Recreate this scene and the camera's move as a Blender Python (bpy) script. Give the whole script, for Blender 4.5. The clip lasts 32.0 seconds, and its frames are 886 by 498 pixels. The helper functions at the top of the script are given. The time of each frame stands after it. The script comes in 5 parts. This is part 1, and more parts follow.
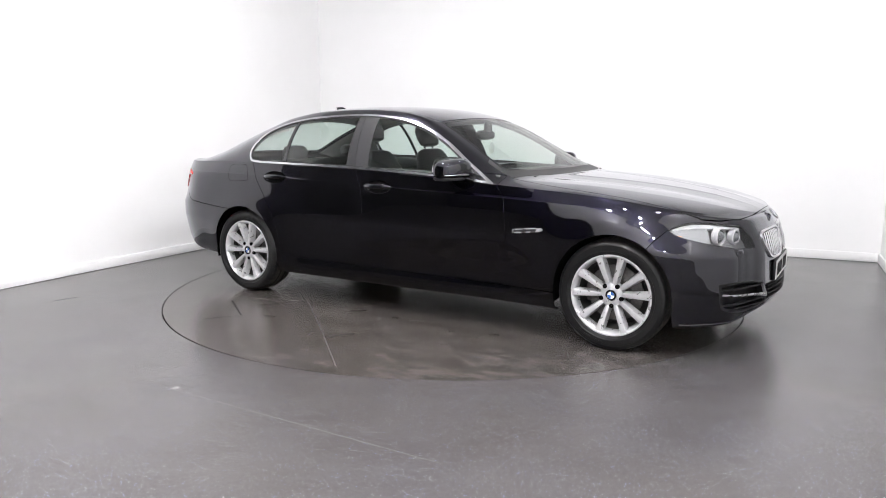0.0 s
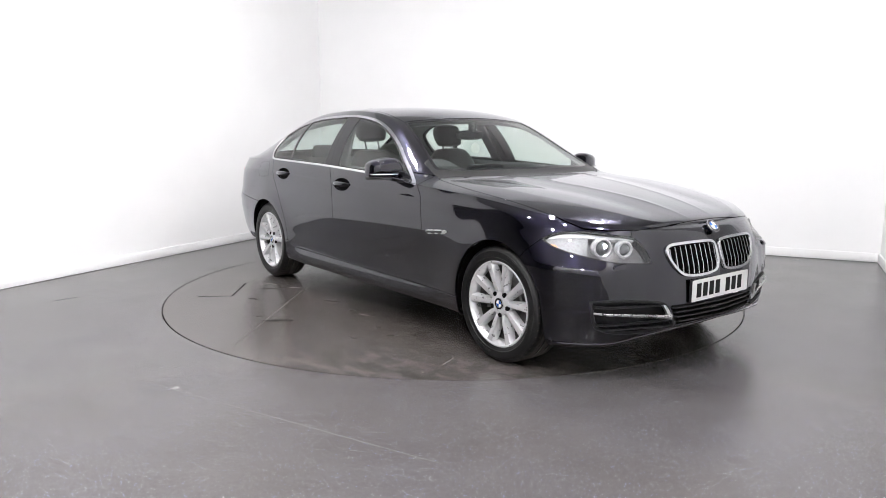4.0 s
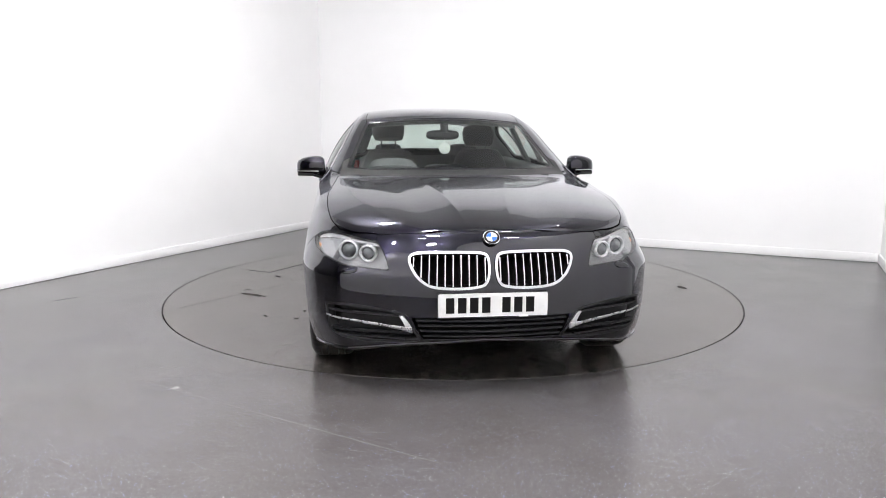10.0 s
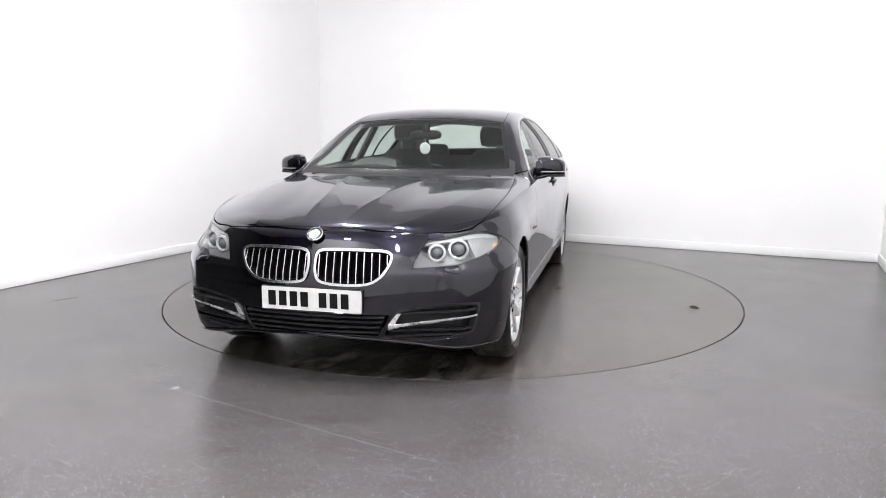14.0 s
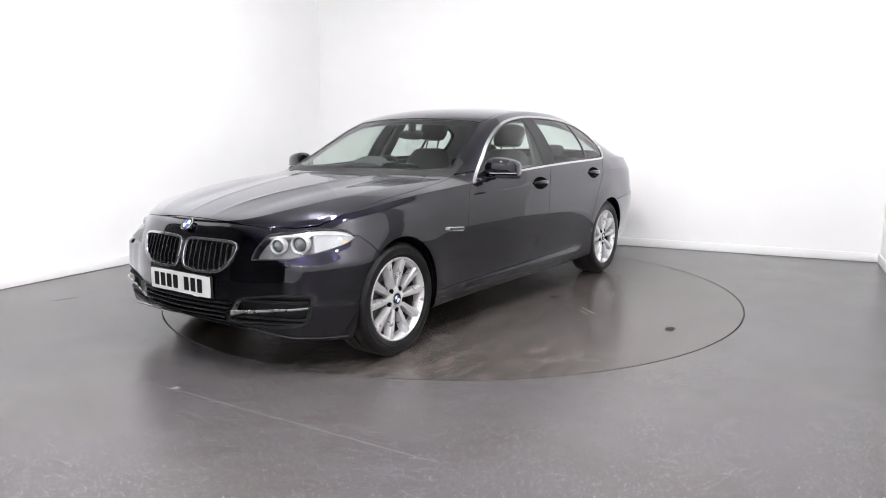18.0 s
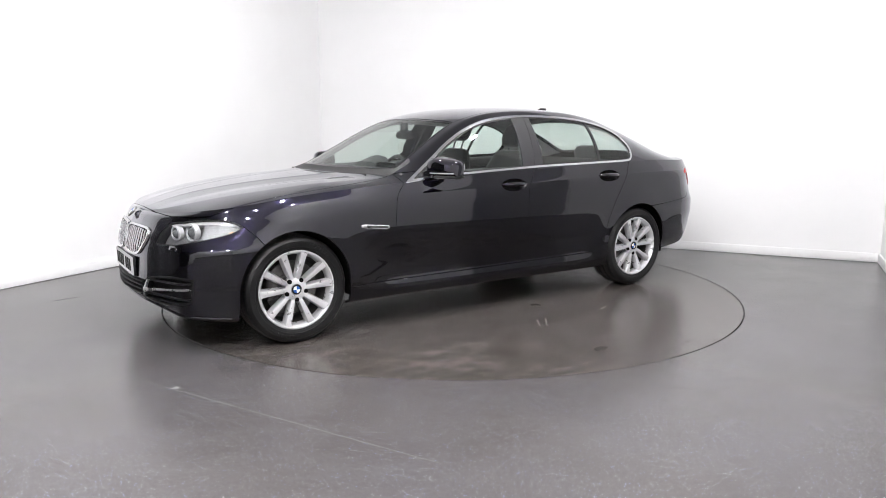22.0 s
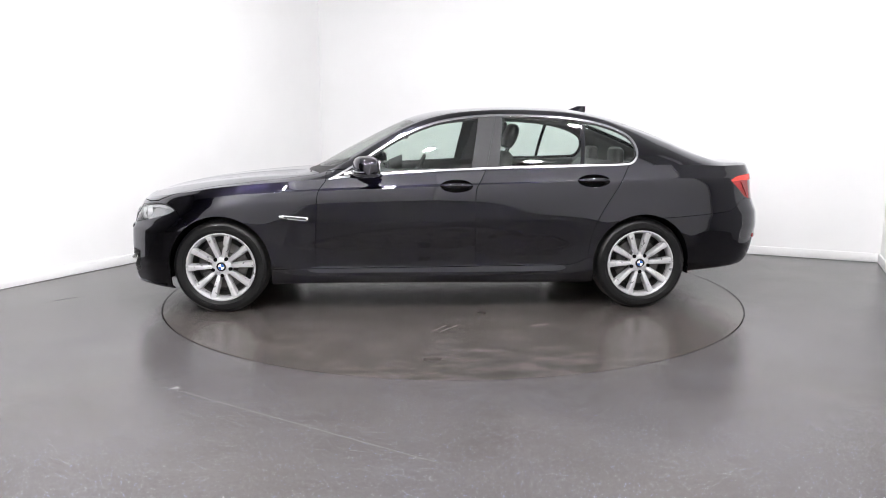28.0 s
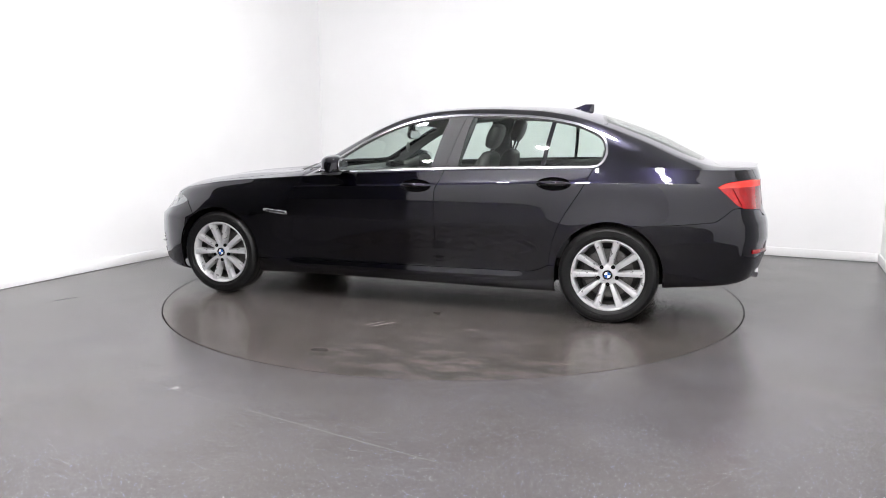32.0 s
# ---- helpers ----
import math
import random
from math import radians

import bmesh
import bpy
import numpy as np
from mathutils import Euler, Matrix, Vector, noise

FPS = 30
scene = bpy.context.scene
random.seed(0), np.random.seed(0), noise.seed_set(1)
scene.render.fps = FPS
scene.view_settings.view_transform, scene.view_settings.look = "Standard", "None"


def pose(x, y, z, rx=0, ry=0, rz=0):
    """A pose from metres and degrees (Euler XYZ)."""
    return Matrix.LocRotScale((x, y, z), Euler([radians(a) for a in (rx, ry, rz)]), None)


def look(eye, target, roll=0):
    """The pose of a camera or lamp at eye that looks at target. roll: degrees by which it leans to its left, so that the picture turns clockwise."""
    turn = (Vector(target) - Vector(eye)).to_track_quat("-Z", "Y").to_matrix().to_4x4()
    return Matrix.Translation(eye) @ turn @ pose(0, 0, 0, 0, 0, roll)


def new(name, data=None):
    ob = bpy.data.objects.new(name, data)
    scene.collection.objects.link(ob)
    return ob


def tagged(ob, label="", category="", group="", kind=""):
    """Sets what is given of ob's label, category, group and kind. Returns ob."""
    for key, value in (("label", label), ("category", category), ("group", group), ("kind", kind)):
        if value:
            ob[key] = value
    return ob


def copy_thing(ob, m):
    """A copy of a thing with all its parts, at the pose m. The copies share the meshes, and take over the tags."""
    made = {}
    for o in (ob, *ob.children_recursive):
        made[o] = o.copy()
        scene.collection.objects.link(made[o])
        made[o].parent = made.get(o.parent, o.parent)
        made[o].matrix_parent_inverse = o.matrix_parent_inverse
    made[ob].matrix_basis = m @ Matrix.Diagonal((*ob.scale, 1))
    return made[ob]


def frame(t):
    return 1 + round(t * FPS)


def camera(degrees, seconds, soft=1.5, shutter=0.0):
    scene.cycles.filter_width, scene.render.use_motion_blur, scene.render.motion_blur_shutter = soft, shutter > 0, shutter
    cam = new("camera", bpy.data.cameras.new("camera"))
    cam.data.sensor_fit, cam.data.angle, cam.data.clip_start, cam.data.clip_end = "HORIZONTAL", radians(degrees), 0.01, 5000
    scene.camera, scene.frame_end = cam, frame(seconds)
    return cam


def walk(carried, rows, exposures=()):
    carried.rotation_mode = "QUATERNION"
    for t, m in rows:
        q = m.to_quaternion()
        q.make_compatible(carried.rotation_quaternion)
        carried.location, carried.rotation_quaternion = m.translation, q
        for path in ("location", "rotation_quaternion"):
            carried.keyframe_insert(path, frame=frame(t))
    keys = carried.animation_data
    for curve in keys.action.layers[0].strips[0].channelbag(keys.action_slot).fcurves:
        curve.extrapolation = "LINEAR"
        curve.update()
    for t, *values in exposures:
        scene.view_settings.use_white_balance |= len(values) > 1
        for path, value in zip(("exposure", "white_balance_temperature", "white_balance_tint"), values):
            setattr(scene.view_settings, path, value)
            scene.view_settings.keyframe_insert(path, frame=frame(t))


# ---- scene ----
# ---- camera: it stands still on its stand, 1.25 m above the floor ----
cam = camera(64.58, 32.0, soft=0.9)
EYE = (0.0, -5.6585, 1.2519)
HOLD = look(EYE, (EYE[0] - 0.01263 * 5, EYE[1] + 0.98643 * 5, EYE[2] - 0.16366 * 5), 0.05)
walk(cam, [(0.0, HOLD), (32.0, HOLD)])

# ---- world, light, exposure ----
world = bpy.data.worlds.new("world")
world.use_nodes = True
world.node_tree.nodes["Background"].inputs[0].default_value = (0.05, 0.05, 0.055, 1)
world.node_tree.nodes["Background"].inputs[1].default_value = 0.2
scene.world = world
scene.view_settings.exposure = 0.0

# the turntable turns evenly about the world's origin
TURN_START, TURN_RATE = -31.148, -5.17585
CAR_X, CAR_Y = 0.1804, -0.1078
LAMP = 690.0
# ---- materials ----
def material(name):
    mat = bpy.data.materials.new(name)
    mat.use_nodes = True
    nt = mat.node_tree
    return mat, nt, nt.nodes["Principled BSDF"]


def link(nt, a, b):
    nt.links.new(a, b)


def noise_node(nt, scale, detail=4.0, rough=0.55, kind="Object", stretch=None):
    co = nt.nodes.new("ShaderNodeTexCoord")
    n = nt.nodes.new("ShaderNodeTexNoise")
    n.inputs["Scale"].default_value, n.inputs["Detail"].default_value, n.inputs["Roughness"].default_value = scale, detail, rough
    if stretch:
        mp = nt.nodes.new("ShaderNodeMapping")
        mp.inputs["Scale"].default_value = stretch
        link(nt, co.outputs[kind], mp.inputs[0])
        link(nt, mp.outputs[0], n.inputs["Vector"])
    else:
        link(nt, co.outputs[kind], n.inputs["Vector"])
    return n


def ramp(nt, source, stops):
    r = nt.nodes.new("ShaderNodeValToRGB")
    while len(r.color_ramp.elements) < len(stops):
        r.color_ramp.elements.new(0.5)
    for e, (at, c) in zip(r.color_ramp.elements, stops):
        e.position, e.color = at, (*c, 1) if len(c) == 3 else c
    link(nt, source, r.inputs[0])
    return r


def bump(nt, height, strength, distance, bsdf):
    b = nt.nodes.new("ShaderNodeBump")
    b.inputs["Strength"].default_value, b.inputs["Distance"].default_value = strength, distance
    link(nt, height, b.inputs["Height"])
    link(nt, b.outputs[0], bsdf.inputs["Normal"])
    return b


def plain(name, color, rough=0.5, metal=0.0, coat=0.0, spec=0.5, vary=0.15, scale=30.0, relief=0.0, emit=0.0):
    """One surface with fine variation of tone and gloss."""
    mat, nt, b = material(name)
    n = noise_node(nt, scale)
    lo, hi = [c * (1 - vary) for c in color], [min(1, c * (1 + vary)) for c in color]
    r = ramp(nt, n.outputs[0], [(0.3, lo), (0.7, hi)])
    link(nt, r.outputs[0], b.inputs["Base Color"])
    g = ramp(nt, n.outputs[0], [(0.3, (max(0, rough - 0.04),) * 3), (0.7, (min(1, rough + 0.04),) * 3)])
    link(nt, g.outputs[0], b.inputs["Roughness"])
    b.inputs["Metallic"].default_value = metal
    b.inputs["Coat Weight"].default_value = coat
    b.inputs["Coat Roughness"].default_value = 0.03
    b.inputs["Specular IOR Level"].default_value = spec
    if relief:
        bump(nt, n.outputs[0], 0.5, relief, b)
    if emit:
        b.inputs["Emission Color"].default_value, b.inputs["Emission Strength"].default_value = (*color, 1), emit
    return mat


def glass_material(name, tint, rough=0.0):
    """A thin pane: clear with its tint, with a mirror gloss that grows at a slant, the same from both sides."""
    mat, nt, b = material(name)
    nt.nodes.remove(b)
    out = nt.nodes["Material Output"]
    t, g, m, lw = (nt.nodes.new(k) for k in ("ShaderNodeBsdfTransparent", "ShaderNodeBsdfGlossy", "ShaderNodeMixShader", "ShaderNodeLayerWeight"))
    t.inputs[0].default_value = (*tint, 1)
    g.inputs["Roughness"].default_value = rough
    lw.inputs["Blend"].default_value = 0.5
    p, k = nt.nodes.new("ShaderNodeMath"), nt.nodes.new("ShaderNodeMath")
    p.operation, k.operation = "POWER", "MULTIPLY_ADD"
    p.inputs[1].default_value, k.inputs[1].default_value, k.inputs[2].default_value = 5.0, 0.92, 0.07
    link(nt, lw.outputs["Facing"], p.inputs[0])
    link(nt, p.outputs[0], k.inputs[0])
    link(nt, k.outputs[0], m.inputs[0])
    link(nt, t.outputs[0], m.inputs[1])
    link(nt, g.outputs[0], m.inputs[2])
    link(nt, m.outputs[0], out.inputs[0])
    return mat


def paint_material():
    """Black metallic car paint: fine flakes with a violet tinge under a clear coat with slight orange peel."""
    mat, nt, b = material("car paint black metallic")
    co = nt.nodes.new("ShaderNodeTexCoord")
    v = nt.nodes.new("ShaderNodeTexVoronoi")
    v.inputs["Scale"].default_value = 900
    link(nt, co.outputs["Object"], v.inputs["Vector"])
    r = ramp(nt, v.outputs["Color"], [(0.0, (0.0016, 0.0012, 0.0046)), (0.75, (0.0028, 0.0021, 0.0078)), (1.0, (0.016, 0.012, 0.040))])
    link(nt, r.outputs[0], b.inputs["Base Color"])
    b.inputs["Metallic"].default_value = 1.0
    b.inputs["Roughness"].default_value = 0.24
    b.inputs["Coat Weight"].default_value = 1.0
    b.inputs["Coat IOR"].default_value = 1.58
    b.inputs["Coat Tint"].default_value = (0.90, 0.92, 1.0, 1)
    b.inputs["Coat Roughness"].default_value = 0.012
    n = noise_node(nt, 160, 2.0)
    k = nt.nodes.new("ShaderNodeBump")
    k.inputs["Strength"].default_value, k.inputs["Distance"].default_value = 0.03, 0.001
    link(nt, n.outputs[0], k.inputs["Height"])
    link(nt, k.outputs[0], b.inputs["Coat Normal"])
    return mat


def floor_material(name, turntable=False):
    """Grey safety vinyl with fine streaky grain, glittering grit and, on the turntable, patches of brown tyre dirt."""
    mat, nt, b = material(name)
    big = noise_node(nt, 0.9, 6, 0.6)
    fine = noise_node(nt, 55, 5, 0.7)
    scuff = noise_node(nt, 2.4, 8, 0.68)

    def times(x, y):
        m = nt.nodes.new("ShaderNodeMix")
        m.data_type, m.blend_type = "RGBA", "MULTIPLY"
        m.inputs[0].default_value = 1.0
        link(nt, x, m.inputs[6])
        link(nt, y, m.inputs[7])
        return m.outputs[2]

    tone = ramp(nt, big.outputs[0], [(0.3, (0.068, 0.063, 0.0595)), (0.75, (0.069, 0.0665, 0.0695))])
    last = times(tone.outputs[0], ramp(nt, fine.outputs[0], [(0.3, (0.84,) * 3), (0.7, (1.15,) * 3)]).outputs[0])
    grain = noise_node(nt, 240, 3, 0.7)
    last = times(last, ramp(nt, grain.outputs[0], [(0.36, (0.62, 0.62, 0.63)), (0.66, (1.45, 1.44, 1.47))]).outputs[0])
    if turntable:
        worn = noise_node(nt, 0.55, 3, 0.5)
        where = ramp(nt, worn.outputs[0], [(0.38, (0.05,) * 3), (0.66, (0.75,) * 3)])
        dirt = ramp(nt, scuff.outputs[0], [(0.36, (0.05,) * 3), (0.68, (0.85,) * 3)])
        mask = times(where.outputs[0], dirt.outputs[0])
        mx = nt.nodes.new("ShaderNodeMix")
        mx.data_type = "RGBA"
        link(nt, mask, mx.inputs[0])
        link(nt, last, mx.inputs[6])
        mx.inputs[7].default_value = (0.034, 0.027, 0.021, 1)
        last = times(mx.outputs[2], ramp(nt, scuff.outputs[0], [(0.35, (1.06, 1.02, 0.97)), (0.6, (0.95, 0.92, 0.87))]).outputs[0])
        mottle = noise_node(nt, 6.5, 4, 0.6, stretch=(0.7, 1.4, 1.0))
        last = times(last, ramp(nt, mottle.outputs[0], [(0.36, (0.68, 0.65, 0.62)), (0.62, (1.16, 1.15, 1.14))]).outputs[0])
    else:
        mottle = noise_node(nt, 3.2, 6, 0.66, stretch=(0.8, 1.3, 1.0))
        last = times(last, ramp(nt, mottle.outputs[0], [(0.34, (0.93, 0.915, 0.90)), (0.62, (1.06, 1.06, 1.07))]).outputs[0])
    # grit: sparse bright crystals, some of them blue
    co = nt.nodes.new("ShaderNodeTexCoord")
    v = nt.nodes.new("ShaderNodeTexVoronoi")
    v.inputs["Scale"].default_value = 130
    link(nt, co.outputs["Object"], v.inputs["Vector"])
    near = ramp(nt, v.outputs["Distance"], [(0.15, (1, 1, 1)), (0.26, (0, 0, 0))])
    sep = nt.nodes.new("ShaderNodeSeparateColor")
    link(nt, v.outputs["Color"], sep.inputs[0])
    some = ramp(nt, sep.outputs[0], [(0.62, (0, 0, 0)), (0.94, (1.0,) * 3)])
    tint = ramp(nt, sep.outputs[1], [(0.45, (0.56, 0.55, 0.60)), (0.75, (0.30, 0.32, 0.64))])
    grit = nt.nodes.new("ShaderNodeMath")
    grit.operation = "MULTIPLY"
    link(nt, near.outputs[0], grit.inputs[0])
    link(nt, some.outputs[0], grit.inputs[1])
    if turntable:
        dull = nt.nodes.new("ShaderNodeMath")
        dull.operation = "MULTIPLY"
        dull.inputs[1].default_value = 0.5
        link(nt, grit.outputs[0], dull.inputs[0])
        grit = dull
    mg = nt.nodes.new("ShaderNodeMix")
    mg.data_type = "RGBA"
    link(nt, grit.outputs[0], mg.inputs[0])
    link(nt, last, mg.inputs[6])
    link(nt, tint.outputs[0], mg.inputs[7])
    link(nt, mg.outputs[2], b.inputs["Base Color"])
    rr = ramp(nt, scuff.outputs[0], [(0.2, (0.20,) * 3), (0.8, (0.29,) * 3)])
    link(nt, rr.outputs[0], b.inputs["Roughness"])
    b.inputs["Specular IOR Level"].default_value = 0.48
    bump(nt, fine.outputs[0], 0.25, 0.002, b)
    return mat


def wall_material(name, color, relief=0.0006):
    mat, nt, b = material(name)
    n = noise_node(nt, 1.3, 5, 0.6)
    f = noise_node(nt, 220, 3, 0.6)
    r = ramp(nt, n.outputs[0], [(0.3, [c * 0.965 for c in color]), (0.7, color)])
    link(nt, r.outputs[0], b.inputs["Base Color"])
    b.inputs["Roughness"].default_value = 0.72
    bump(nt, f.outputs[0], 0.3, relief, b)
    return mat


PAINT = paint_material()
GLASS = glass_material("window glass green", (0.80, 0.88, 0.84))
GLASS_SCREEN = glass_material("windscreen glass", (0.80, 0.87, 0.83))
LENS = glass_material("lamp lens clear", (0.93, 0.94, 0.95))
CHROME = plain("chrome", (0.58, 0.58, 0.60), 0.18, 1.0, vary=0.03)
SATIN = plain("satin aluminium trim", (0.45, 0.45, 0.46), 0.30, 1.0, vary=0.05)
ALLOY = plain("silver alloy lacquered", (0.60, 0.60, 0.61), 0.30, 0.6, 0.3, vary=0.05)
ALLOY_DARK = plain("dark alloy", (0.055, 0.053, 0.05), 0.6, 0.3, vary=0.3)
RUBBER = plain("tyre rubber", (0.0045, 0.0045, 0.0047), 0.34, spec=0.32, vary=0.3, scale=60, relief=0.0005)
TREAD = plain("dusty tyre tread", (0.040, 0.034, 0.029), 0.8, vary=0.4, scale=40, relief=0.001)
PLASTIC = plain("black plastic grained", (0.009, 0.009, 0.010), 0.45, spec=0.3, vary=0.2, scale=200, relief=0.0003)
GLOSS_BLACK = plain("gloss black trim", (0.008, 0.008, 0.010), 0.08, vary=0.1)
# DARK: near-black that carries the shade of gaps and hollows in its colour
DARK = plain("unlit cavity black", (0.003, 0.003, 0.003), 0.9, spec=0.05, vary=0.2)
CABIN = plain("anthracite cabin trim", (0.065, 0.067, 0.068), 0.65, spec=0.3, vary=0.25, scale=90, relief=0.0006)
LEATHER = plain("black leather", (0.032, 0.031, 0.031), 0.42, vary=0.25, scale=120, relief=0.0008)
HEADLINER = plain("grey headliner cloth", (0.22, 0.22, 0.22), 0.9, vary=0.12, scale=150)
PLATE_WHITE = plain("plate white reflective", (0.60, 0.60, 0.59), 0.35, vary=0.03)
INK = plain("black ink", (0.004, 0.004, 0.004), 0.6, spec=0.15, vary=0.1)
BLUE = plain("enamel blue", (0.03, 0.11, 0.36), 0.15, vary=0.05)
WHITE = plain("enamel white", (0.80, 0.80, 0.80), 0.2, vary=0.04)
PROJ = plain("projector glass grey", (0.10, 0.105, 0.11), 0.08, vary=0.05)
REFLECTOR = plain("lamp reflector silver", (0.46, 0.46, 0.47), 0.25, 0.2, vary=0.08)
BLADE = plain("satin silver blade", (0.60, 0.60, 0.61), 0.28, 0.8, vary=0.05)
INDICATOR = plain("indicator reflector facets", (0.22, 0.223, 0.228), 0.35, 0.1, vary=0.22, scale=90, relief=0.002)
FILM = plain("satin black film", (0.022, 0.022, 0.024), 0.5, spec=0.3, vary=0.1)
LAMP_GREY = plain("lamp bezel grey", (0.13, 0.13, 0.133), 0.35, 0.0, vary=0.1)
AMBER = plain("amber reflector", (0.70, 0.34, 0.16), 0.25, vary=0.1)
RED_LENS = plain("red lamp lens", (0.36, 0.006, 0.008), 0.08, coat=0.6, vary=0.15, scale=50)
DISC = plain("brake disc steel", (0.16, 0.155, 0.15), 0.4, 0.7, vary=0.2, scale=80)
FLOOR = floor_material("grey safety vinyl floor")
DECK = floor_material("turntable vinyl with tyre dirt", True)
WALL = wall_material("white painted wall", (0.84, 0.84, 0.84))
SKIRT = wall_material("white gloss skirting", (0.82, 0.82, 0.82))
NEAR = wall_material("white painted wall at the back", (0.86, 0.86, 0.86))
CEIL = wall_material("pale grey studio ceiling", (0.62, 0.62, 0.625))
UNSEEN_GREY = wall_material("unseen grey wall", (0.34, 0.34, 0.345))
UNSEEN_DARK = wall_material("unseen dark wall", (0.035, 0.035, 0.037))
LAMPFACE = plain("lamp diffuser", (0.985, 0.970, 0.99), 0.5, vary=0.0, emit=LAMP)
STEEL = plain("painted steel rim", (0.05, 0.048, 0.045), 0.5, 0.5, vary=0.3)
# ---- smooth curves and sheet surfaces ----
def keyed(pairs, x):
    """Smooth curve through (x, value) pairs (Hermite, no overshoot)."""
    pairs = sorted(pairs)
    X, Y = np.array([q[0] for q in pairs], float), np.array([q[1] for q in pairs], float)
    x = np.clip(np.asarray(x, float), X[0], X[-1])
    h, d = np.diff(X), np.diff(Y) / np.diff(X)
    m = np.zeros(len(X))
    m[0], m[-1] = d[0], d[-1]
    for i in range(1, len(X) - 1):
        m[i] = 0 if d[i - 1] * d[i] <= 0 else (h[i - 1] + h[i]) / (h[i] / d[i - 1] + h[i - 1] / d[i])
    i = np.clip(np.searchsorted(X, x) - 1, 0, len(h) - 1)
    t = (x - X[i]) / h[i]
    return ((2 * t**3 - 3 * t**2 + 1) * Y[i] + (t**3 - 2 * t**2 + t) * h[i] * m[i]
            + (3 * t**2 - 2 * t**3) * Y[i + 1] + (t**3 - t**2) * h[i] * m[i + 1])


def rounded(points, n=8, closed=True):
    """A Catmull-Rom line through points; a point given twice stays a sharp corner."""
    P = [np.array(q, float) for q in points]
    m, out = len(P), []
    for i in range(m if closed else m - 1):
        a, b, c, d = (P[(i + k) % m] if closed else P[min(max(i + k, 0), m - 1)] for k in (-1, 0, 1, 2))
        if np.allclose(b, c):
            continue
        ta, tc = (c - a) / 2, (d - b) / 2
        if np.allclose(a, b):
            ta = (c - b) / 2
        if np.allclose(c, d):
            tc = (c - b) / 2
        L = np.linalg.norm(c - b)
        ta, tc = (t * min(1, 1.5 * L / (np.linalg.norm(t) + 1e-9)) for t in (ta, tc))
        for t in np.arange(n) / n:
            out.append((2 * t**3 - 3 * t**2 + 1) * b + (t**3 - 2 * t**2 + t) * ta + (3 * t**2 - 2 * t**3) * c + (t**3 - t**2) * tc)
    if not closed:
        out.append(P[-1])
    return np.array(out)


def inside(poly, X, Y):
    """Signed distance to a closed line: positive within it."""
    poly = np.asarray(poly, float)
    best, odd = np.full(len(X), 1e9), np.zeros(len(X), bool)
    for (ax, ay), (bx, by) in zip(poly, np.roll(poly, -1, 0)):
        ex, ey = bx - ax, by - ay
        t = np.clip(((X - ax) * ex + (Y - ay) * ey) / (ex * ex + ey * ey + 1e-18), 0, 1)
        best = np.minimum(best, np.hypot(X - ax - t * ex, Y - ay - t * ey))
        if abs(ey) > 1e-12:
            odd ^= ((ay > Y) != (by > Y)) & (X < ax + (Y - ay) * ex / ey)
    return np.where(odd, best, -best)


def left_of(line, X, Y):
    """Signed distance to an open line, positive on its left as one goes along it."""
    line = np.asarray(line, float)
    line = np.concatenate([[line[0] + 9 * (line[0] - line[1]) / np.linalg.norm(line[0] - line[1])], line,
                           [line[-1] + 9 * (line[-1] - line[-2]) / np.linalg.norm(line[-1] - line[-2])]])
    best, sign = np.full(len(X), 1e9), np.ones(len(X))
    for (ax, ay), (bx, by) in zip(line[:-1], line[1:]):
        ex, ey = bx - ax, by - ay
        t = np.clip(((X - ax) * ex + (Y - ay) * ey) / (ex * ex + ey * ey + 1e-18), 0, 1)
        d = np.hypot(X - ax - t * ex, Y - ay - t * ey)
        s = np.sign(ex * (Y - ay) - ey * (X - ax))
        sign = np.where(d < best - 1e-9, s, sign)
        best = np.minimum(best, d)
    return best * np.where(sign == 0, 1, sign)


def clip(sheet, f):
    """The piece of a triangle sheet (rows of vertex values, triangles) where f > 0, cut clean along f = 0."""
    V, T = sheet
    f = np.where(np.abs(f) < 1e-7, 1e-7, f)
    pos = f[T] > 0
    n = pos.sum(1)
    keep = [T[n == 3]]
    verts = [V]
    base = len(V)
    for count in (1, 2):
        M = T[n == count]
        if not len(M):
            continue
        lone = np.argmax(pos[n == count] if count == 1 else ~pos[n == count], 1)
        r = np.arange(len(M))
        a, b, c = M[r, lone], M[r, (lone + 1) % 3], M[r, (lone + 2) % 3]
        tb, tc = (f[a] / (f[a] - f[b]))[:, None], (f[a] / (f[a] - f[c]))[:, None]
        verts += [V[a] + (V[b] - V[a]) * tb, V[a] + (V[c] - V[a]) * tc]
        ib, ic = base + r, base + len(M) + r
        base += 2 * len(M)
        keep += [np.stack([a, ib, ic], 1)] if count == 1 else [np.stack([ib, b, c], 1), np.stack([ib, c, ic], 1)]
    T = np.concatenate(keep)
    V = np.concatenate(verts)
    if not len(T):
        return V[:0], T
    used, T = np.unique(T, return_inverse=True)
    T, V = T.reshape(-1, 3), V[used]
    _, first, back = np.unique(np.round(V[:, :3], 6), axis=0, return_index=True, return_inverse=True)
    T = back.reshape(-1)[T]
    T = T[(T[:, 0] != T[:, 1]) & (T[:, 1] != T[:, 2]) & (T[:, 0] != T[:, 2])]
    return V[first], T


def split(sheet, f, gap=0.0):
    """Both pieces: where f > gap and where f < -gap."""
    return clip(sheet, f - gap), clip(sheet, -f - gap)


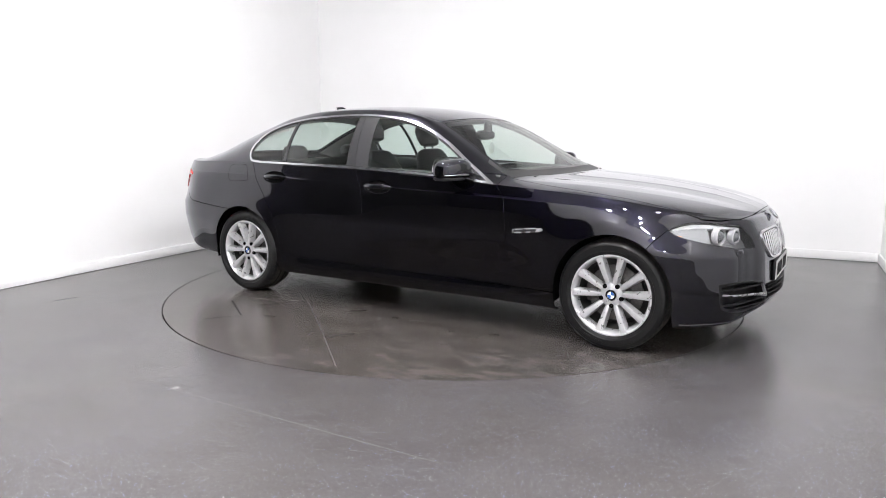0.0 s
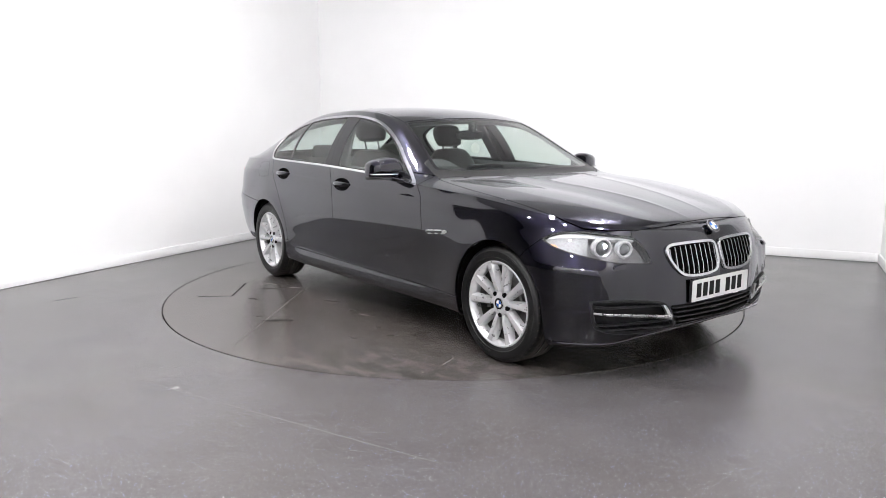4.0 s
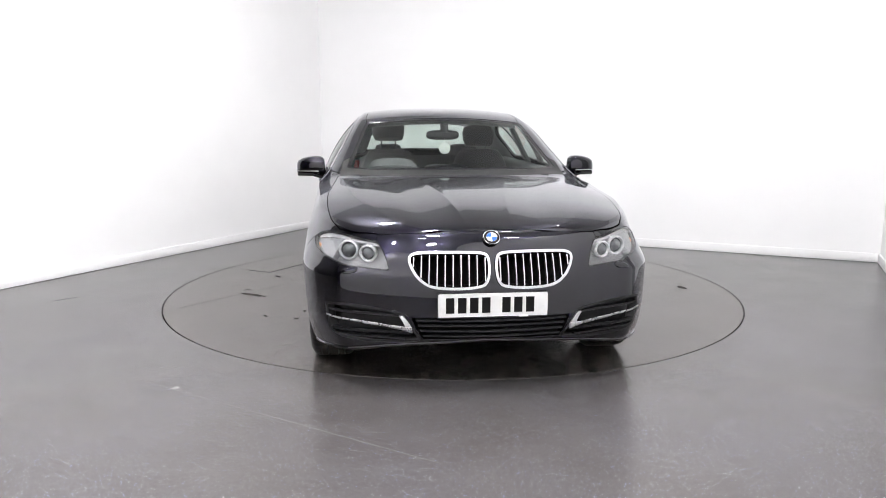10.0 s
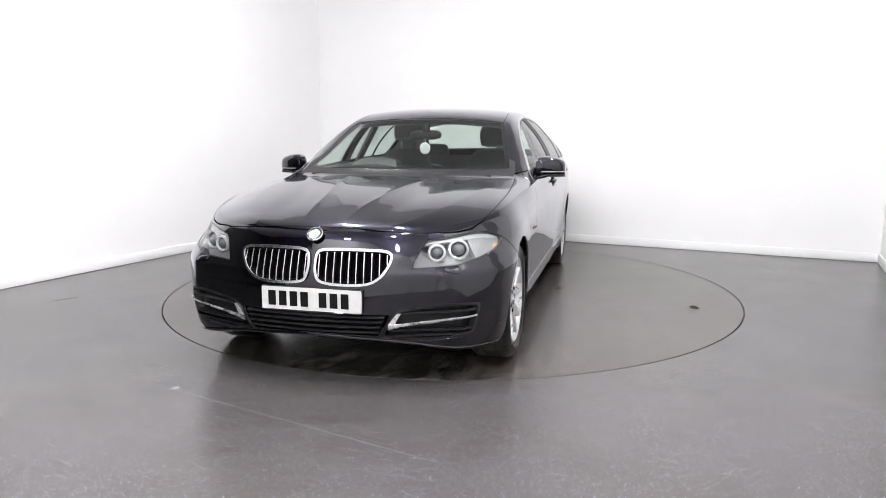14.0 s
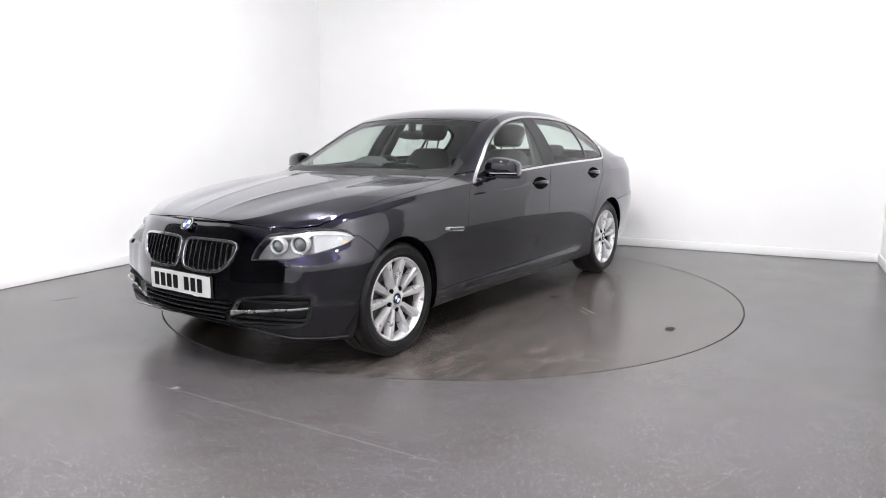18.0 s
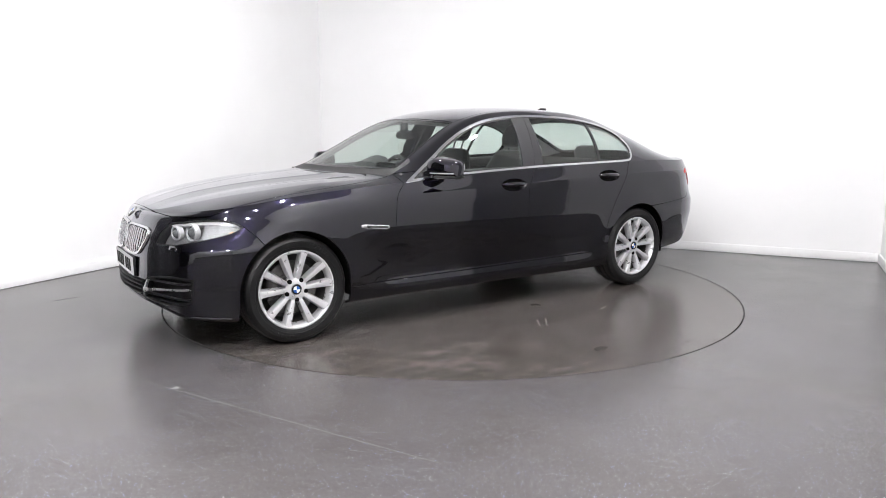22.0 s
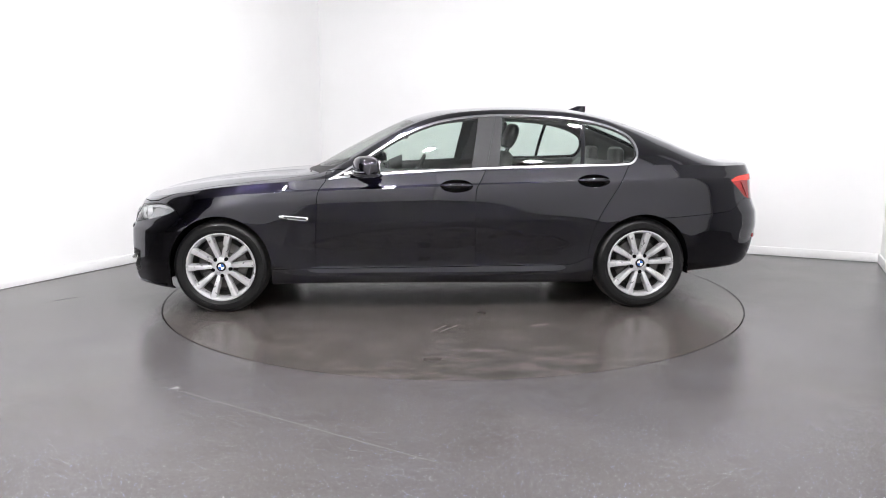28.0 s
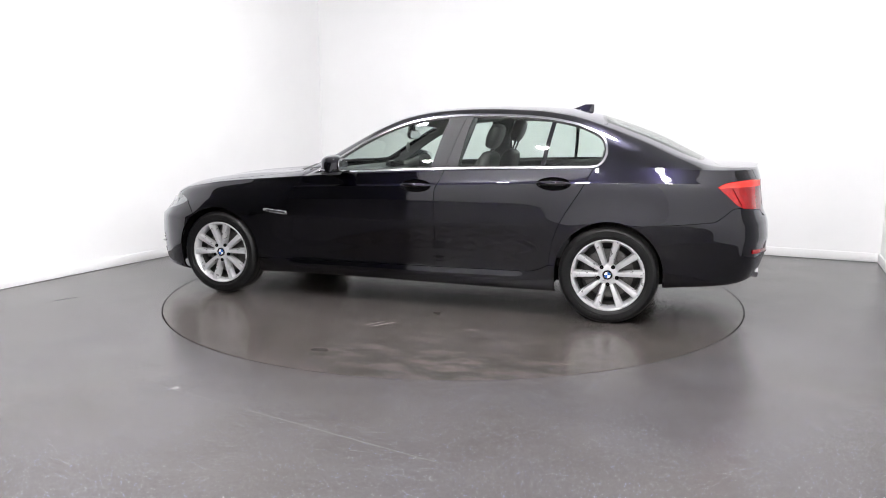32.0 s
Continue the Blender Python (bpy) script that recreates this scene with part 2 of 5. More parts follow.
def grid_sheet(P, extra=None):
    """A sheet from an (n, m, 3) net of points: columns x, y, z, nx, ny, nz, then the extra values."""
    n, m = P.shape[:2]
    du, dv = np.gradient(P, axis=0), np.gradient(P, axis=1)
    N = np.cross(du, dv)
    N /= np.linalg.norm(N, axis=2, keepdims=True) + 1e-12
    cols = [P, N] + ([extra] if extra is not None else [])
    V = np.concatenate([c.reshape(n * m, -1) for c in cols], 1)
    i = np.arange(n * m).reshape(n, m)
    a, b, c, d = i[:-1, :-1].ravel(), i[1:, :-1].ravel(), i[1:, 1:].ravel(), i[:-1, 1:].ravel()
    return V, np.concatenate([np.stack([a, b, c], 1), np.stack([a, c, d], 1)])


def soften(P, times, axis):
    """Smooths a net along one axis; its ends stay."""
    P = np.moveaxis(P.copy(), axis, 0)
    for _ in range(times):
        P[1:-1] = 0.5 * P[1:-1] + 0.25 * (P[:-2] + P[2:])
    return np.moveaxis(P, 0, axis)


# ---- the saloon's left half: x forward, y to its left, z up, origin under the middle of the wheelbase ----
PLAN = rounded([(2.286, 0.0), (2.266, 0.25), (2.21, 0.485), (2.085, 0.69), (1.88, 0.838), (1.6, 0.908), (1.2, 0.914), (0.6, 0.917),
                (0.0, 0.925), (-0.6, 0.928), (-1.1, 0.93), (-1.6, 0.925), (-2.0, 0.905), (-2.225, 0.855), (-2.368, 0.762), (-2.455, 0.61), (-2.497, 0.40), (-2.512, 0.0)], 24, False)
ARC = np.concatenate([[0], np.cumsum(np.hypot(*np.diff(PLAN, axis=0).T))])

# levels from the sill up: (way round the plan from the nose: set-in, height)
LEVELS = [
    ([(0, .16), (.7, .14), (1.0, .13), (1.3, .11), (4.3, .11), (4.9, .14), (6.1, .20)], [(0, .262), (.42, .23), (.7, .185), (1.0, .16), (1.25, .155), (1.5, .17), (1.6, .18), (4.2, .185), (4.5, .228), (5.2, .27), (6.1, .30)]),
    ([(0, .025), (.7, .045), (1.0, .06), (1.3, .05), (2.1, .052), (3.8, .052), (4.3, .045), (4.9, .08), (6.1, .08)], [(0, .275), (.42, .245), (.7, .205), (1.0, .185), (1.2, .18), (1.6, .20), (4.2, .205), (4.5, .248), (5.2, .29), (6.1, .33)]),
    ([(0, .0), (.7, .015), (1.0, .030), (1.3, .025), (2.1, .034), (3.8, .034), (4.3, .022), (4.9, .045), (6.1, .03)], [(0, .32), (.8, .29), (1.4, .26), (4.2, .265), (4.6, .33), (6.1, .40)]),
    ([(0, .014), (.3, .010), (.7, .008), (1.0, .018), (1.3, .018), (1.7, .018), (2.1, .044), (3.7, .044), (4.1, .020), (4.4, .018), (4.9, .028), (6.1, .0)], [(0, .40), (.8, .38), (1.4, .335), (4.2, .34), (4.6, .42), (6.1, .48)]),
    ([(0, .020), (.7, .010), (1.0, .012), (1.3, .014), (1.7, .017), (2.1, .035), (3.7, .035), (4.1, .018), (4.4, .012), (4.9, .010), (6.1, -.01)], [(0, .50), (.8, .49), (1.4, .455), (4.2, .45), (4.6, .54), (6.1, .58)]),
    ([(0, .032), (.7, .015), (1.3, .003), (1.7, .006), (2.1, .009), (3.7, .009), (4.3, .0), (4.9, .0), (5.2, .007), (5.5, .011), (6.1, .012)], [(0, .59), (.8, .58), (1.4, .63), (4.2, .66), (4.6, .67), (6.1, .69)]),
    ([(0, .055), (.7, .035), (1.0, .02), (1.3, .012), (2.0, .008), (4.3, .006), (4.6, .009), (4.9, .012), (5.2, .042), (5.5, .055), (6.1, .055)], [(0, .665), (.8, .665), (1.4, .745), (2.0, .79), (4.2, .81), (6.1, .80)]),
    ([(0, .078), (.7, .07), (1.0, .05), (1.3, .03), (2.0, .014), (4.3, .011), (4.6, .014), (4.9, .022), (5.2, .054), (5.5, .066), (6.1, .066)], [(0, .72), (.5, .73), (.8, .745), (1.1, .772), (1.4, .797), (2.0, .828), (2.8, .855), (3.9, .892), (4.5, .906), (5.0, .905), (6.1, .89)]),
    ([(0, .088), (.7, .085), (1.0, .065), (1.3, .040), (2.0, .019), (4.3, .015), (4.6, .020), (4.9, .038), (5.2, .064), (5.5, .068), (6.1, .066)], [(0, .745), (.5, .755), (.8, .772), (1.1, .800), (1.4, .826), (2.0, .855), (2.8, .881), (3.02, .889), (3.98, .922), (4.5, .936), (5.0, .938), (6.1, .94)]),
    ([(0, .118), (.7, .12), (1.0, .095), (1.3, .075), (1.7, .055), (2.05, .032), (3.2, .031), (4.2, .038), (4.5, .058), (4.9, .085), (5.3, .10), (6.1, .075)],
     [(0, .775), (.5, .785), (.8, .805), (1.1, .837), (1.4, .878), (1.7, .905), (2.05, .93), (2.15, .937), (3.2, .99), (4.2, 1.022), (4.6, 1.03), (5.0, 1.02), (5.3, 1.02), (6.1, 1.03)]),
]


def side_net(nu=330, nv=120):
    """The flank, wrapped round nose and tail, from the sill to the shoulder."""
    a = np.linspace(0, ARC[-1], nu)
    p = np.stack([np.interp(a, ARC, PLAN[:, k]) for k in (0, 1)], 1)
    t = np.gradient(p, axis=0)
    t /= np.linalg.norm(t, axis=1, keepdims=True)
    t[0], t[-1] = (0, 1), (0, -1)
    out = np.stack([t[:, 1], -t[:, 0]], 1)
    rows = []
    for inset, height in LEVELS:
        rows.append(np.concatenate([p - out * keyed(inset, a)[:, None], keyed(height, a)[:, None]], 1))
    R = np.array(rows)  # levels, stations, 3
    net = np.zeros((nu, nv, 3))
    d = np.concatenate([[0], np.cumsum(np.linalg.norm(np.diff(R[:, nu // 2], axis=0), axis=1))])
    w = np.linspace(0, d[-1], nv)
    w[np.abs(w - d[7]).argmin()] = d[7]
    for s in range(nu):
        for c in range(3):
            net[s, :, c] = keyed(list(zip(d, R[:, s, c])), w) if c == 2 else np.interp(w, d, R[:, s, c])
    net = soften(net, 12, 1)
    # the crease that runs back from the front wing through the door handles to the tail lamp
    dense = 1 + 5 * np.exp(-((w - d[8]) / 0.03) ** 2)
    along = np.concatenate([[0], np.cumsum((dense[1:] + dense[:-1]) / 2 * np.diff(w))])
    w2 = np.interp(np.linspace(0, along[-1], 150), along, w)
    edge = int(np.abs(w2 - d[8]).argmin())
    w2[edge] = d[8]
    net = np.stack([[np.interp(w2, w, net[s, :, c]) for c in range(3)] for s in range(nu)]).transpose(0, 2, 1).copy()
    firm = keyed([(-2.6, 0), (-2.3, .1), (-2.0, .7), (-1.7, 1), (.75, 1), (1.0, .7), (1.45, 0), (2.4, 0)], net[:, edge, 0])[:, None]
    off = net[..., 2] - net[:, edge:edge + 1, 2]
    rise = np.where(off > 0, 0.0042 * np.exp(-np.abs(off) / 0.014) + 0.0025 * np.exp(-np.abs(off) / 0.05), 0.0067 * np.exp(-np.abs(off) / 0.20))
    net[..., 1] += np.where(net[..., 1] > 0.6, firm * rise, 0)
    # the panels swell slightly round the wheel openings
    for cx in (1.484, -1.484):
        r = np.hypot(net[..., 0] - cx, net[..., 2] - 0.335) - 0.35
        net[..., 1] += np.where(net[..., 1] > 0.7, 0.007 * np.exp(-(r / 0.10) ** 2), 0)
    # the bumper's corners stand out squarer than the lamps above them
    push = keyed([(0, 0), (.42, .002), (.52, .006), (.64, .030), (.76, .066), (.90, .066), (1.05, .050), (1.2, .026), (1.36, .008), (1.55, 0), (7, 0)], a)[:, None]
    hold = keyed([(0, 1), (.58, 1), (.65, .62), (.69, .30), (.73, .08), (.765, 0), (2, 0)], net[..., 2])
    net[..., 0] += out[:, :1] * push * hold
    net[..., 1] += out[:, 1:] * push * hold
    net[0, :, 1] = net[-1, :, 1] = 0
    return net, a


CENTRE = [(2.183, .775), (2.14, .80), (2.08, .822), (2.0, .845), (1.8, .887), (1.5, .931), (1.2, .960), (1.0, .975), (.93, .981), (.80, 1.055), (.6, 1.163), (.4, 1.266), (.2, 1.357), (.1, 1.391), (0, 1.414),
          (-.18, 1.437), (-.41, 1.451), (-.64, 1.456), (-.9, 1.450), (-1.1, 1.436), (-1.33, 1.395), (-1.56, 1.322), (-1.8, 1.228), (-2.0, 1.125), (-2.1, 1.075), (-2.17, 1.050), (-2.3, 1.044), (-2.5, 1.038), (-2.56, 1.03)]
RAIL_Y = [(2.183, .05), (2.11, .343), (1.96, .48), (1.83, .545), (1.68, .595), (1.5, .64), (1.3, .67), (1.0, .71), (.8, .765), (.6, .735), (.4, .695), (.2, .655), (0, .618), (-.2, .598), (-.57, .59), (-.9, .595), (-1.2, .61), (-1.45, .635), (-1.7, .66), (-1.95, .69), (-2.15, .70), (-2.4, .68), (-2.56, .2)]
RAIL_Z = [(2.183, .775), (2.11, .802), (1.96, .841), (1.83, .868), (1.68, .892), (1.5, .915), (1.3, .936), (1.0, .954), (.8, .968), (.6, 1.06), (.4, 1.172), (.2, 1.28), (0, 1.358), (-.2, 1.397), (-.57, 1.417), (-.9, 1.406), (-1.2, 1.362), (-1.45, 1.28), (-1.7, 1.185), (-1.95, 1.085), (-2.15, 1.038), (-2.4, 1.032), (-2.56, 1.03)]


def top_net(edge, nu=300, nc=110, ne=24):
    """Bonnet, screens, roof and boot, from the middle line out to the shoulder."""
    order = np.argsort(edge[:, 0])
    ex, ey, ez = edge[order].T
    x0, x1 = ex[0], ex[-1]
    s = np.linspace(-1, 1, nu)
    s = 0.75 * s + 0.25 * np.sin(s * math.pi / 2) 
    s = np.sign(s) * (1 - (1 - np.abs(s)) ** 1.35)
    x = (x0 + x1) / 2 + (x1 - x0) / 2 * s
    ye, ze = np.interp(x, ex, ey), np.interp(x, ex, ez)
    zc = keyed(CENTRE, x)
    yr, zr = np.minimum(keyed(RAIL_Y, x), ye * 0.93), keyed(RAIL_Z, x)
    zc[0], zc[-1] = ze[0], ze[-1]
    net = np.zeros((nu, nc + ne + 1, 3))
    u = np.linspace(0, 1, nc + 1)
    w = np.linspace(0, 1, ne + 1)[1:]
    bow = 2.2 + 0 * x
    for i in range(nu):
        zin = zc[i] + (zr[i] - zc[i]) * u ** bow[i]
        bulge = 0.10 * (ye[i] - yr[i]) * 4 * w * (1 - w) * np.clip((zr[i] - ze[i]) / .2, 0.15, 1)
        yo = yr[i] + (ye[i] - yr[i]) * w + bulge
        zo = zr[i] + (ze[i] - zr[i]) * w + bulge * 0.6
        net[i, :, 0] = x[i]
        net[i, :, 1] = np.concatenate([yr[i] * u, yo])
        net[i, :, 2] = np.concatenate([zin, zo])
    full = np.concatenate([net[:, :0:-1] * (1, -1, 1), net], 1)
    firm = np.clip((x - 0.85) / 0.15, 0, 1)[:, None, None]
    full = firm * soften(full, 2, 1) + (1 - firm) * soften(full, 9, 1)
    net = full[:, nc + ne:]
    net = soften(net, 3, 0)
    # raised middle of the bonnet between two creases that run together towards the nose
    X, Y = net[..., 0], net[..., 1]
    crease = keyed([(2.15, .105), (1.97, .125), (1.7, .16), (1.35, .225), (1.1, .272), (.93, .30)], X)
    fade = np.clip((2.17 - X) / .30, 0, 1) * np.clip((X - 0.93) / .10, 0, 1)
    off = Y - crease
    step = 1 / (1 + np.exp(off / 0.025))
    ridge = np.exp(-np.sqrt(off ** 2 + 0.003 ** 2) / np.where(off > 0, 0.035, 0.022))
    hollow = np.exp(-((off - 0.17) / 0.085) ** 2)
    net[..., 2] += fade * (0.0040 * step + 0.0055 * ridge - 0.0055 * hollow)
    return net[:, ::-1]


def half_body():
    side, a = side_net()
    nu, nv = side.shape[:2]
    V, T = grid_sheet(side, np.stack([np.repeat(a[:, None], nv, 1), np.zeros((nu, nv))], 2))
    top = top_net(side[:, -1])
    W, U = grid_sheet(top, np.stack([np.zeros(top.shape[:2]), np.ones(top.shape[:2])], 2))
    for S in (V, W):  # normals point outward
        out = S[:, 3:6] * np.stack([S[:, 0] * 0.3, S[:, 1], S[:, 2] - 0.5], 1)
        if np.median(out.sum(1)) < 0:
            S[:, 3:6] *= -1
    W[:, 6] = np.interp(W[:, 0], side[::-1, -1, 0], a[::-1])
    sheet = np.concatenate([V, W]), np.concatenate([T, U + len(V)])
    sheet = clip(sheet, np.ones(len(sheet[0])))
    V, T = sheet
    A, B, C = (V[T[:, k], :3] for k in range(3))
    F = np.cross(B - A, C - A)
    ref = (V[T[:, 0], 3:6] * F).sum(1) < 0
    T[ref] = T[ref][:, ::-1]
    F[ref] *= -1
    N = np.zeros((len(V), 3))
    for k in range(3):
        np.add.at(N, T[:, k], F)
    N[V[:, 1] < 1e-6, 1] = 0
    V[:, 3:6] = N / (np.linalg.norm(N, axis=1, keepdims=True) + 1e-12)
    return V, T
# ---- building blocks ----
def part(name, bm, mat, parent, label="", smooth=True):
    """One mesh object under a thing or under a part."""
    me = bpy.data.meshes.new(name)
    bm.to_mesh(me)
    bm.free()
    me.materials.append(mat)
    if smooth:
        for q in me.polygons:
            q.use_smooth = True
        me.set_sharp_from_angle(angle=radians(35))
    ob = new(name, me)
    ob.parent = parent
    if label:
        tagged(ob, label)
    return ob


def box(x, y, z, sx, sy, sz, bevel=0.0, seg=2, turn=None, bm=None):
    """A bevelled block about its middle, in its own or a given bmesh."""
    b = bmesh.new()
    bmesh.ops.create_cube(b, size=1, matrix=Matrix.Diagonal((sx, sy, sz, 1)))
    if bevel:
        bmesh.ops.bevel(b, geom=b.edges[:], offset=bevel, segments=seg, profile=0.5, affect="EDGES")
    bmesh.ops.transform(b, matrix=Matrix.Translation((x, y, z)) @ (turn or Matrix()), verts=b.verts)
    if bm is None:
        return b
    return merge(bm, b)


def merge(bm, other):
    me = bpy.data.meshes.new("tmp")
    other.to_mesh(me)
    other.free()
    bm.from_mesh(me)
    bpy.data.meshes.remove(me)
    return bm


def lathe(profile, n=48, axis="y", closed=False):
    """A turned body: (radius, along) pairs about an axis."""
    bm = bmesh.new()
    rings = []
    for k in range(n):
        a = 2 * math.pi * k / n
        ring = []
        for r, h in profile:
            c, s = r * math.cos(a), r * math.sin(a)
            ring.append(bm.verts.new((c, h, s) if axis == "y" else (c, s, h) if axis == "z" else (h, c, s)))
        rings.append(ring)
    m = len(profile)
    for k in range(n):
        A, B = rings[k], rings[(k + 1) % n]
        for i in range(m if closed else m - 1):
            j = (i + 1) % m
            bm.faces.new((A[i], A[j], B[j], B[i]))
    bmesh.ops.remove_doubles(bm, verts=bm.verts, dist=1e-6)
    bmesh.ops.recalc_face_normals(bm, faces=bm.faces)
    return bm


def tube(points, radius, n=10, closed=False, flat=1.0):
    """A round bar along points; flat squashes it across z."""
    P = [Vector(q) for q in points]
    bm, rings = bmesh.new(), []
    m = len(P)
    for i, q in enumerate(P):
        t = (P[(i + 1) % m] - P[i - 1]) if closed or 0 < i < m - 1 else (P[1] - P[0] if i == 0 else P[-1] - P[-2])
        t.normalize()
        side = t.cross(Vector((0, 0, 1)))
        if side.length < 1e-3:
            side = t.cross(Vector((0, 1, 0)))
        side.normalize()
        up = side.cross(t)
        r = radius[i] if isinstance(radius, (list, tuple)) else radius
        rings.append([bm.verts.new(q + side * (r * math.cos(2 * math.pi * k / n)) + up * (r * flat * math.sin(2 * math.pi * k / n))) for k in range(n)])
    for i in range(m if closed else m - 1):
        A, B = rings[i], rings[(i + 1) % m]
        for k in range(n):
            bm.faces.new((A[k], A[(k + 1) % n], B[(k + 1) % n], B[k]))
    if not closed:
        bm.faces.new(rings[0][::-1])
        bm.faces.new(rings[-1])
    bmesh.ops.recalc_face_normals(bm, faces=bm.faces)
    return bm


def slab(outline, depth, place=None, bevel=0.0):
    """A plate from an outline in its own x, y plane, depth along +z, moved by place."""
    bm = bmesh.new()
    f = bm.faces.new([bm.verts.new((q[0], q[1], 0)) for q in outline])
    got = bmesh.ops.extrude_face_region(bm, geom=[f])
    bmesh.ops.translate(bm, verts=[v for v in got["geom"] if isinstance(v, bmesh.types.BMVert)], vec=(0, 0, depth))
    bmesh.ops.recalc_face_normals(bm, faces=bm.faces)
    if bevel:
        bmesh.ops.bevel(bm, geom=[e for e in bm.edges if e.calc_face_angle(0) > 0.6], offset=bevel, segments=2, profile=0.5, affect="EDGES")
    if place is not None:
        bmesh.ops.transform(bm, matrix=place, verts=bm.verts)
    return bm


def setting(name, bm, mat, label, category, smooth=False):
    ob = part(name, bm, mat, None, smooth=smooth)
    return tagged(ob, label, category, kind="structure")


# ---- the room: 6.55 m wide, seen across its corner ----
ROOM = Matrix.Translation((-1.765, 3.902, 0)) @ Matrix.Rotation(math.atan2(-2.752, 5.955), 4, "Z")
WIDE, DEEP, HIGH = 6.56, 9.0, 4.0  # own axes: x along the far wall, -y towards the camera


def room_box(x0, x1, y0, y1, z0, z1):
    bm = box((x0 + x1) / 2, (y0 + y1) / 2, (z0 + z1) / 2, x1 - x0, y1 - y0, z1 - z0)
    bmesh.ops.transform(bm, matrix=ROOM, verts=bm.verts)
    return bm


DISC_R, GAP = 2.219, 0.009
flo = bmesh.new()
ring = [flo.verts.new(((DISC_R + GAP) * math.cos(k * math.pi / 60), (DISC_R + GAP) * math.sin(k * math.pi / 60), 0)) for k in range(120)]
far = [flo.verts.new((14 * math.cos(k * math.pi / 60), 14 * math.sin(k * math.pi / 60), 0)) for k in range(120)]
for k in range(120):
    j = (k + 1) % 120
    flo.faces.new((ring[k], far[k], far[j], ring[j]))
pit = lathe([(0.0005, -0.08), (DISC_R + GAP + 0.012, -0.08), (DISC_R + GAP + 0.012, -0.002), (DISC_R + GAP, -0.002)], 120, "z")
bmesh.ops.recalc_face_normals(flo, faces=flo.faces)
setting("floor", flo, FLOOR, "grey speckled safety vinyl floor, lightly scuffed", "floor")
setting("turntable_pit", pit, STEEL, "dark pit round the turntable", "pit")
DARK_FROM, DARK_TO = -5.4, 2.0  # unseen walls beside the camera, coloured dark so the car's flank mirrors dark
setting("wall_left", room_box(-0.2, 0, DARK_FROM, 0, 0, HIGH), WALL, "plain white painted studio wall", "wall")
setting("wall_far", room_box(-0.2, WIDE + 0.2, 0, 0.2, 0, HIGH), WALL, "plain white painted studio wall", "wall")
setting("wall_right", room_box(WIDE, WIDE + 0.2, -2.2, 0, 0, HIGH), WALL, "plain white painted studio wall", "wall")
# unseen strip added in grey, so the doors' reflection falls darker
setting("wall_right_middle", room_box(WIDE + 0.1, WIDE + 0.2, -3.3, -2.2, 0, HIGH), UNSEEN_GREY, "unseen wall strip greyed for the car paint to mirror", "wall")
setting("wall_right_rear", room_box(WIDE, WIDE + 0.2, -DEEP, -3.3, 0, HIGH), WALL, "plain white painted studio wall", "wall")
setting("wall_left_rear", room_box(-0.2, 0, -DEEP, DARK_FROM, 0, HIGH), UNSEEN_DARK, "unseen wall coloured dark for the car paint to mirror", "wall")
setting("wall_near_left", room_box(-0.2, DARK_TO, -DEEP - 0.2, -DEEP, 0, HIGH), UNSEEN_DARK, "unseen wall coloured dark for the car paint to mirror", "wall")
setting("wall_near", room_box(DARK_TO, WIDE + 0.2, -DEEP - 0.2, -DEEP, 0, HIGH), NEAR, "plain white painted studio wall", "wall")
setting("ceiling", room_box(-0.2, WIDE + 0.2, -DEEP - 0.2, 0.2, HIGH, HIGH + 0.2), CEIL, "pale grey studio ceiling", "ceiling")


def skirting(name, x0, x1, y0, y1):
    """A board with a rounded top edge along a wall."""
    bm = box((x0 + x1) / 2, (y0 + y1) / 2, 0.046, x1 - x0, y1 - y0, 0.088, 0.004)
    bmesh.ops.transform(bm, matrix=ROOM, verts=bm.verts)
    setting(name, bm, SKIRT, "white painted skirting board", "skirting", True)


skirting("baseboard_left", 0.002, 0.018, DARK_FROM, -0.02)
skirting("baseboard_far", 0.002, WIDE - 0.02, -0.018, -0.002)
skirting("baseboard_right", WIDE - 0.018, WIDE - 0.002, -2.2, -0.02)

# ceiling lamps: square panels in two rows
def ceiling_panel():
    top = new("ceiling_panel_lamp")
    part("housing", box(0, 0, 0.035, 0.24, 0.24, 0.05, 0.008), WHITE, top, "white steel panel frame")
    part("diffuser", box(0, 0, 0.0, 0.18, 0.18, 0.022, 0.006), LAMPFACE, top, "glowing white diffuser")
    return tagged(top, "square white ceiling panel lamp, switched on", "lamp", "ceiling panel lamps")


def spread(first, places):
    for k, (x, y) in enumerate(places):
        m = ROOM @ Matrix.Translation((x, y, HIGH - 0.064))
        if k == 0:
            first.matrix_basis = m
        else:
            copy_thing(first, m)


spread(ceiling_panel(), [(2.1, -3.4), (4.9, -2.4), (3.9, -4.8), (5.9, -5.3), (2.3, -6.3), (4.4, -6.7), (3.2, -8.4), (5.3, -8.4)])

# the turntable
turntable = new("turntable")
tagged(turntable, "round flush turntable covered in scuffed grey vinyl", "turntable")
part("deck_rim", lathe([(DISC_R - 0.02, -0.052), (DISC_R, -0.052), (DISC_R, -0.002), (DISC_R - 0.02, -0.002)], 160, "z"), DARK, turntable, "dark edge of the deck")
part("deck", lathe([(DISC_R, -0.0018), (DISC_R - 0.001, 0.0), (1.6, 0.0), (0.8, 0.0), (0.0001, 0.0)], 160, "z"), DECK, turntable)

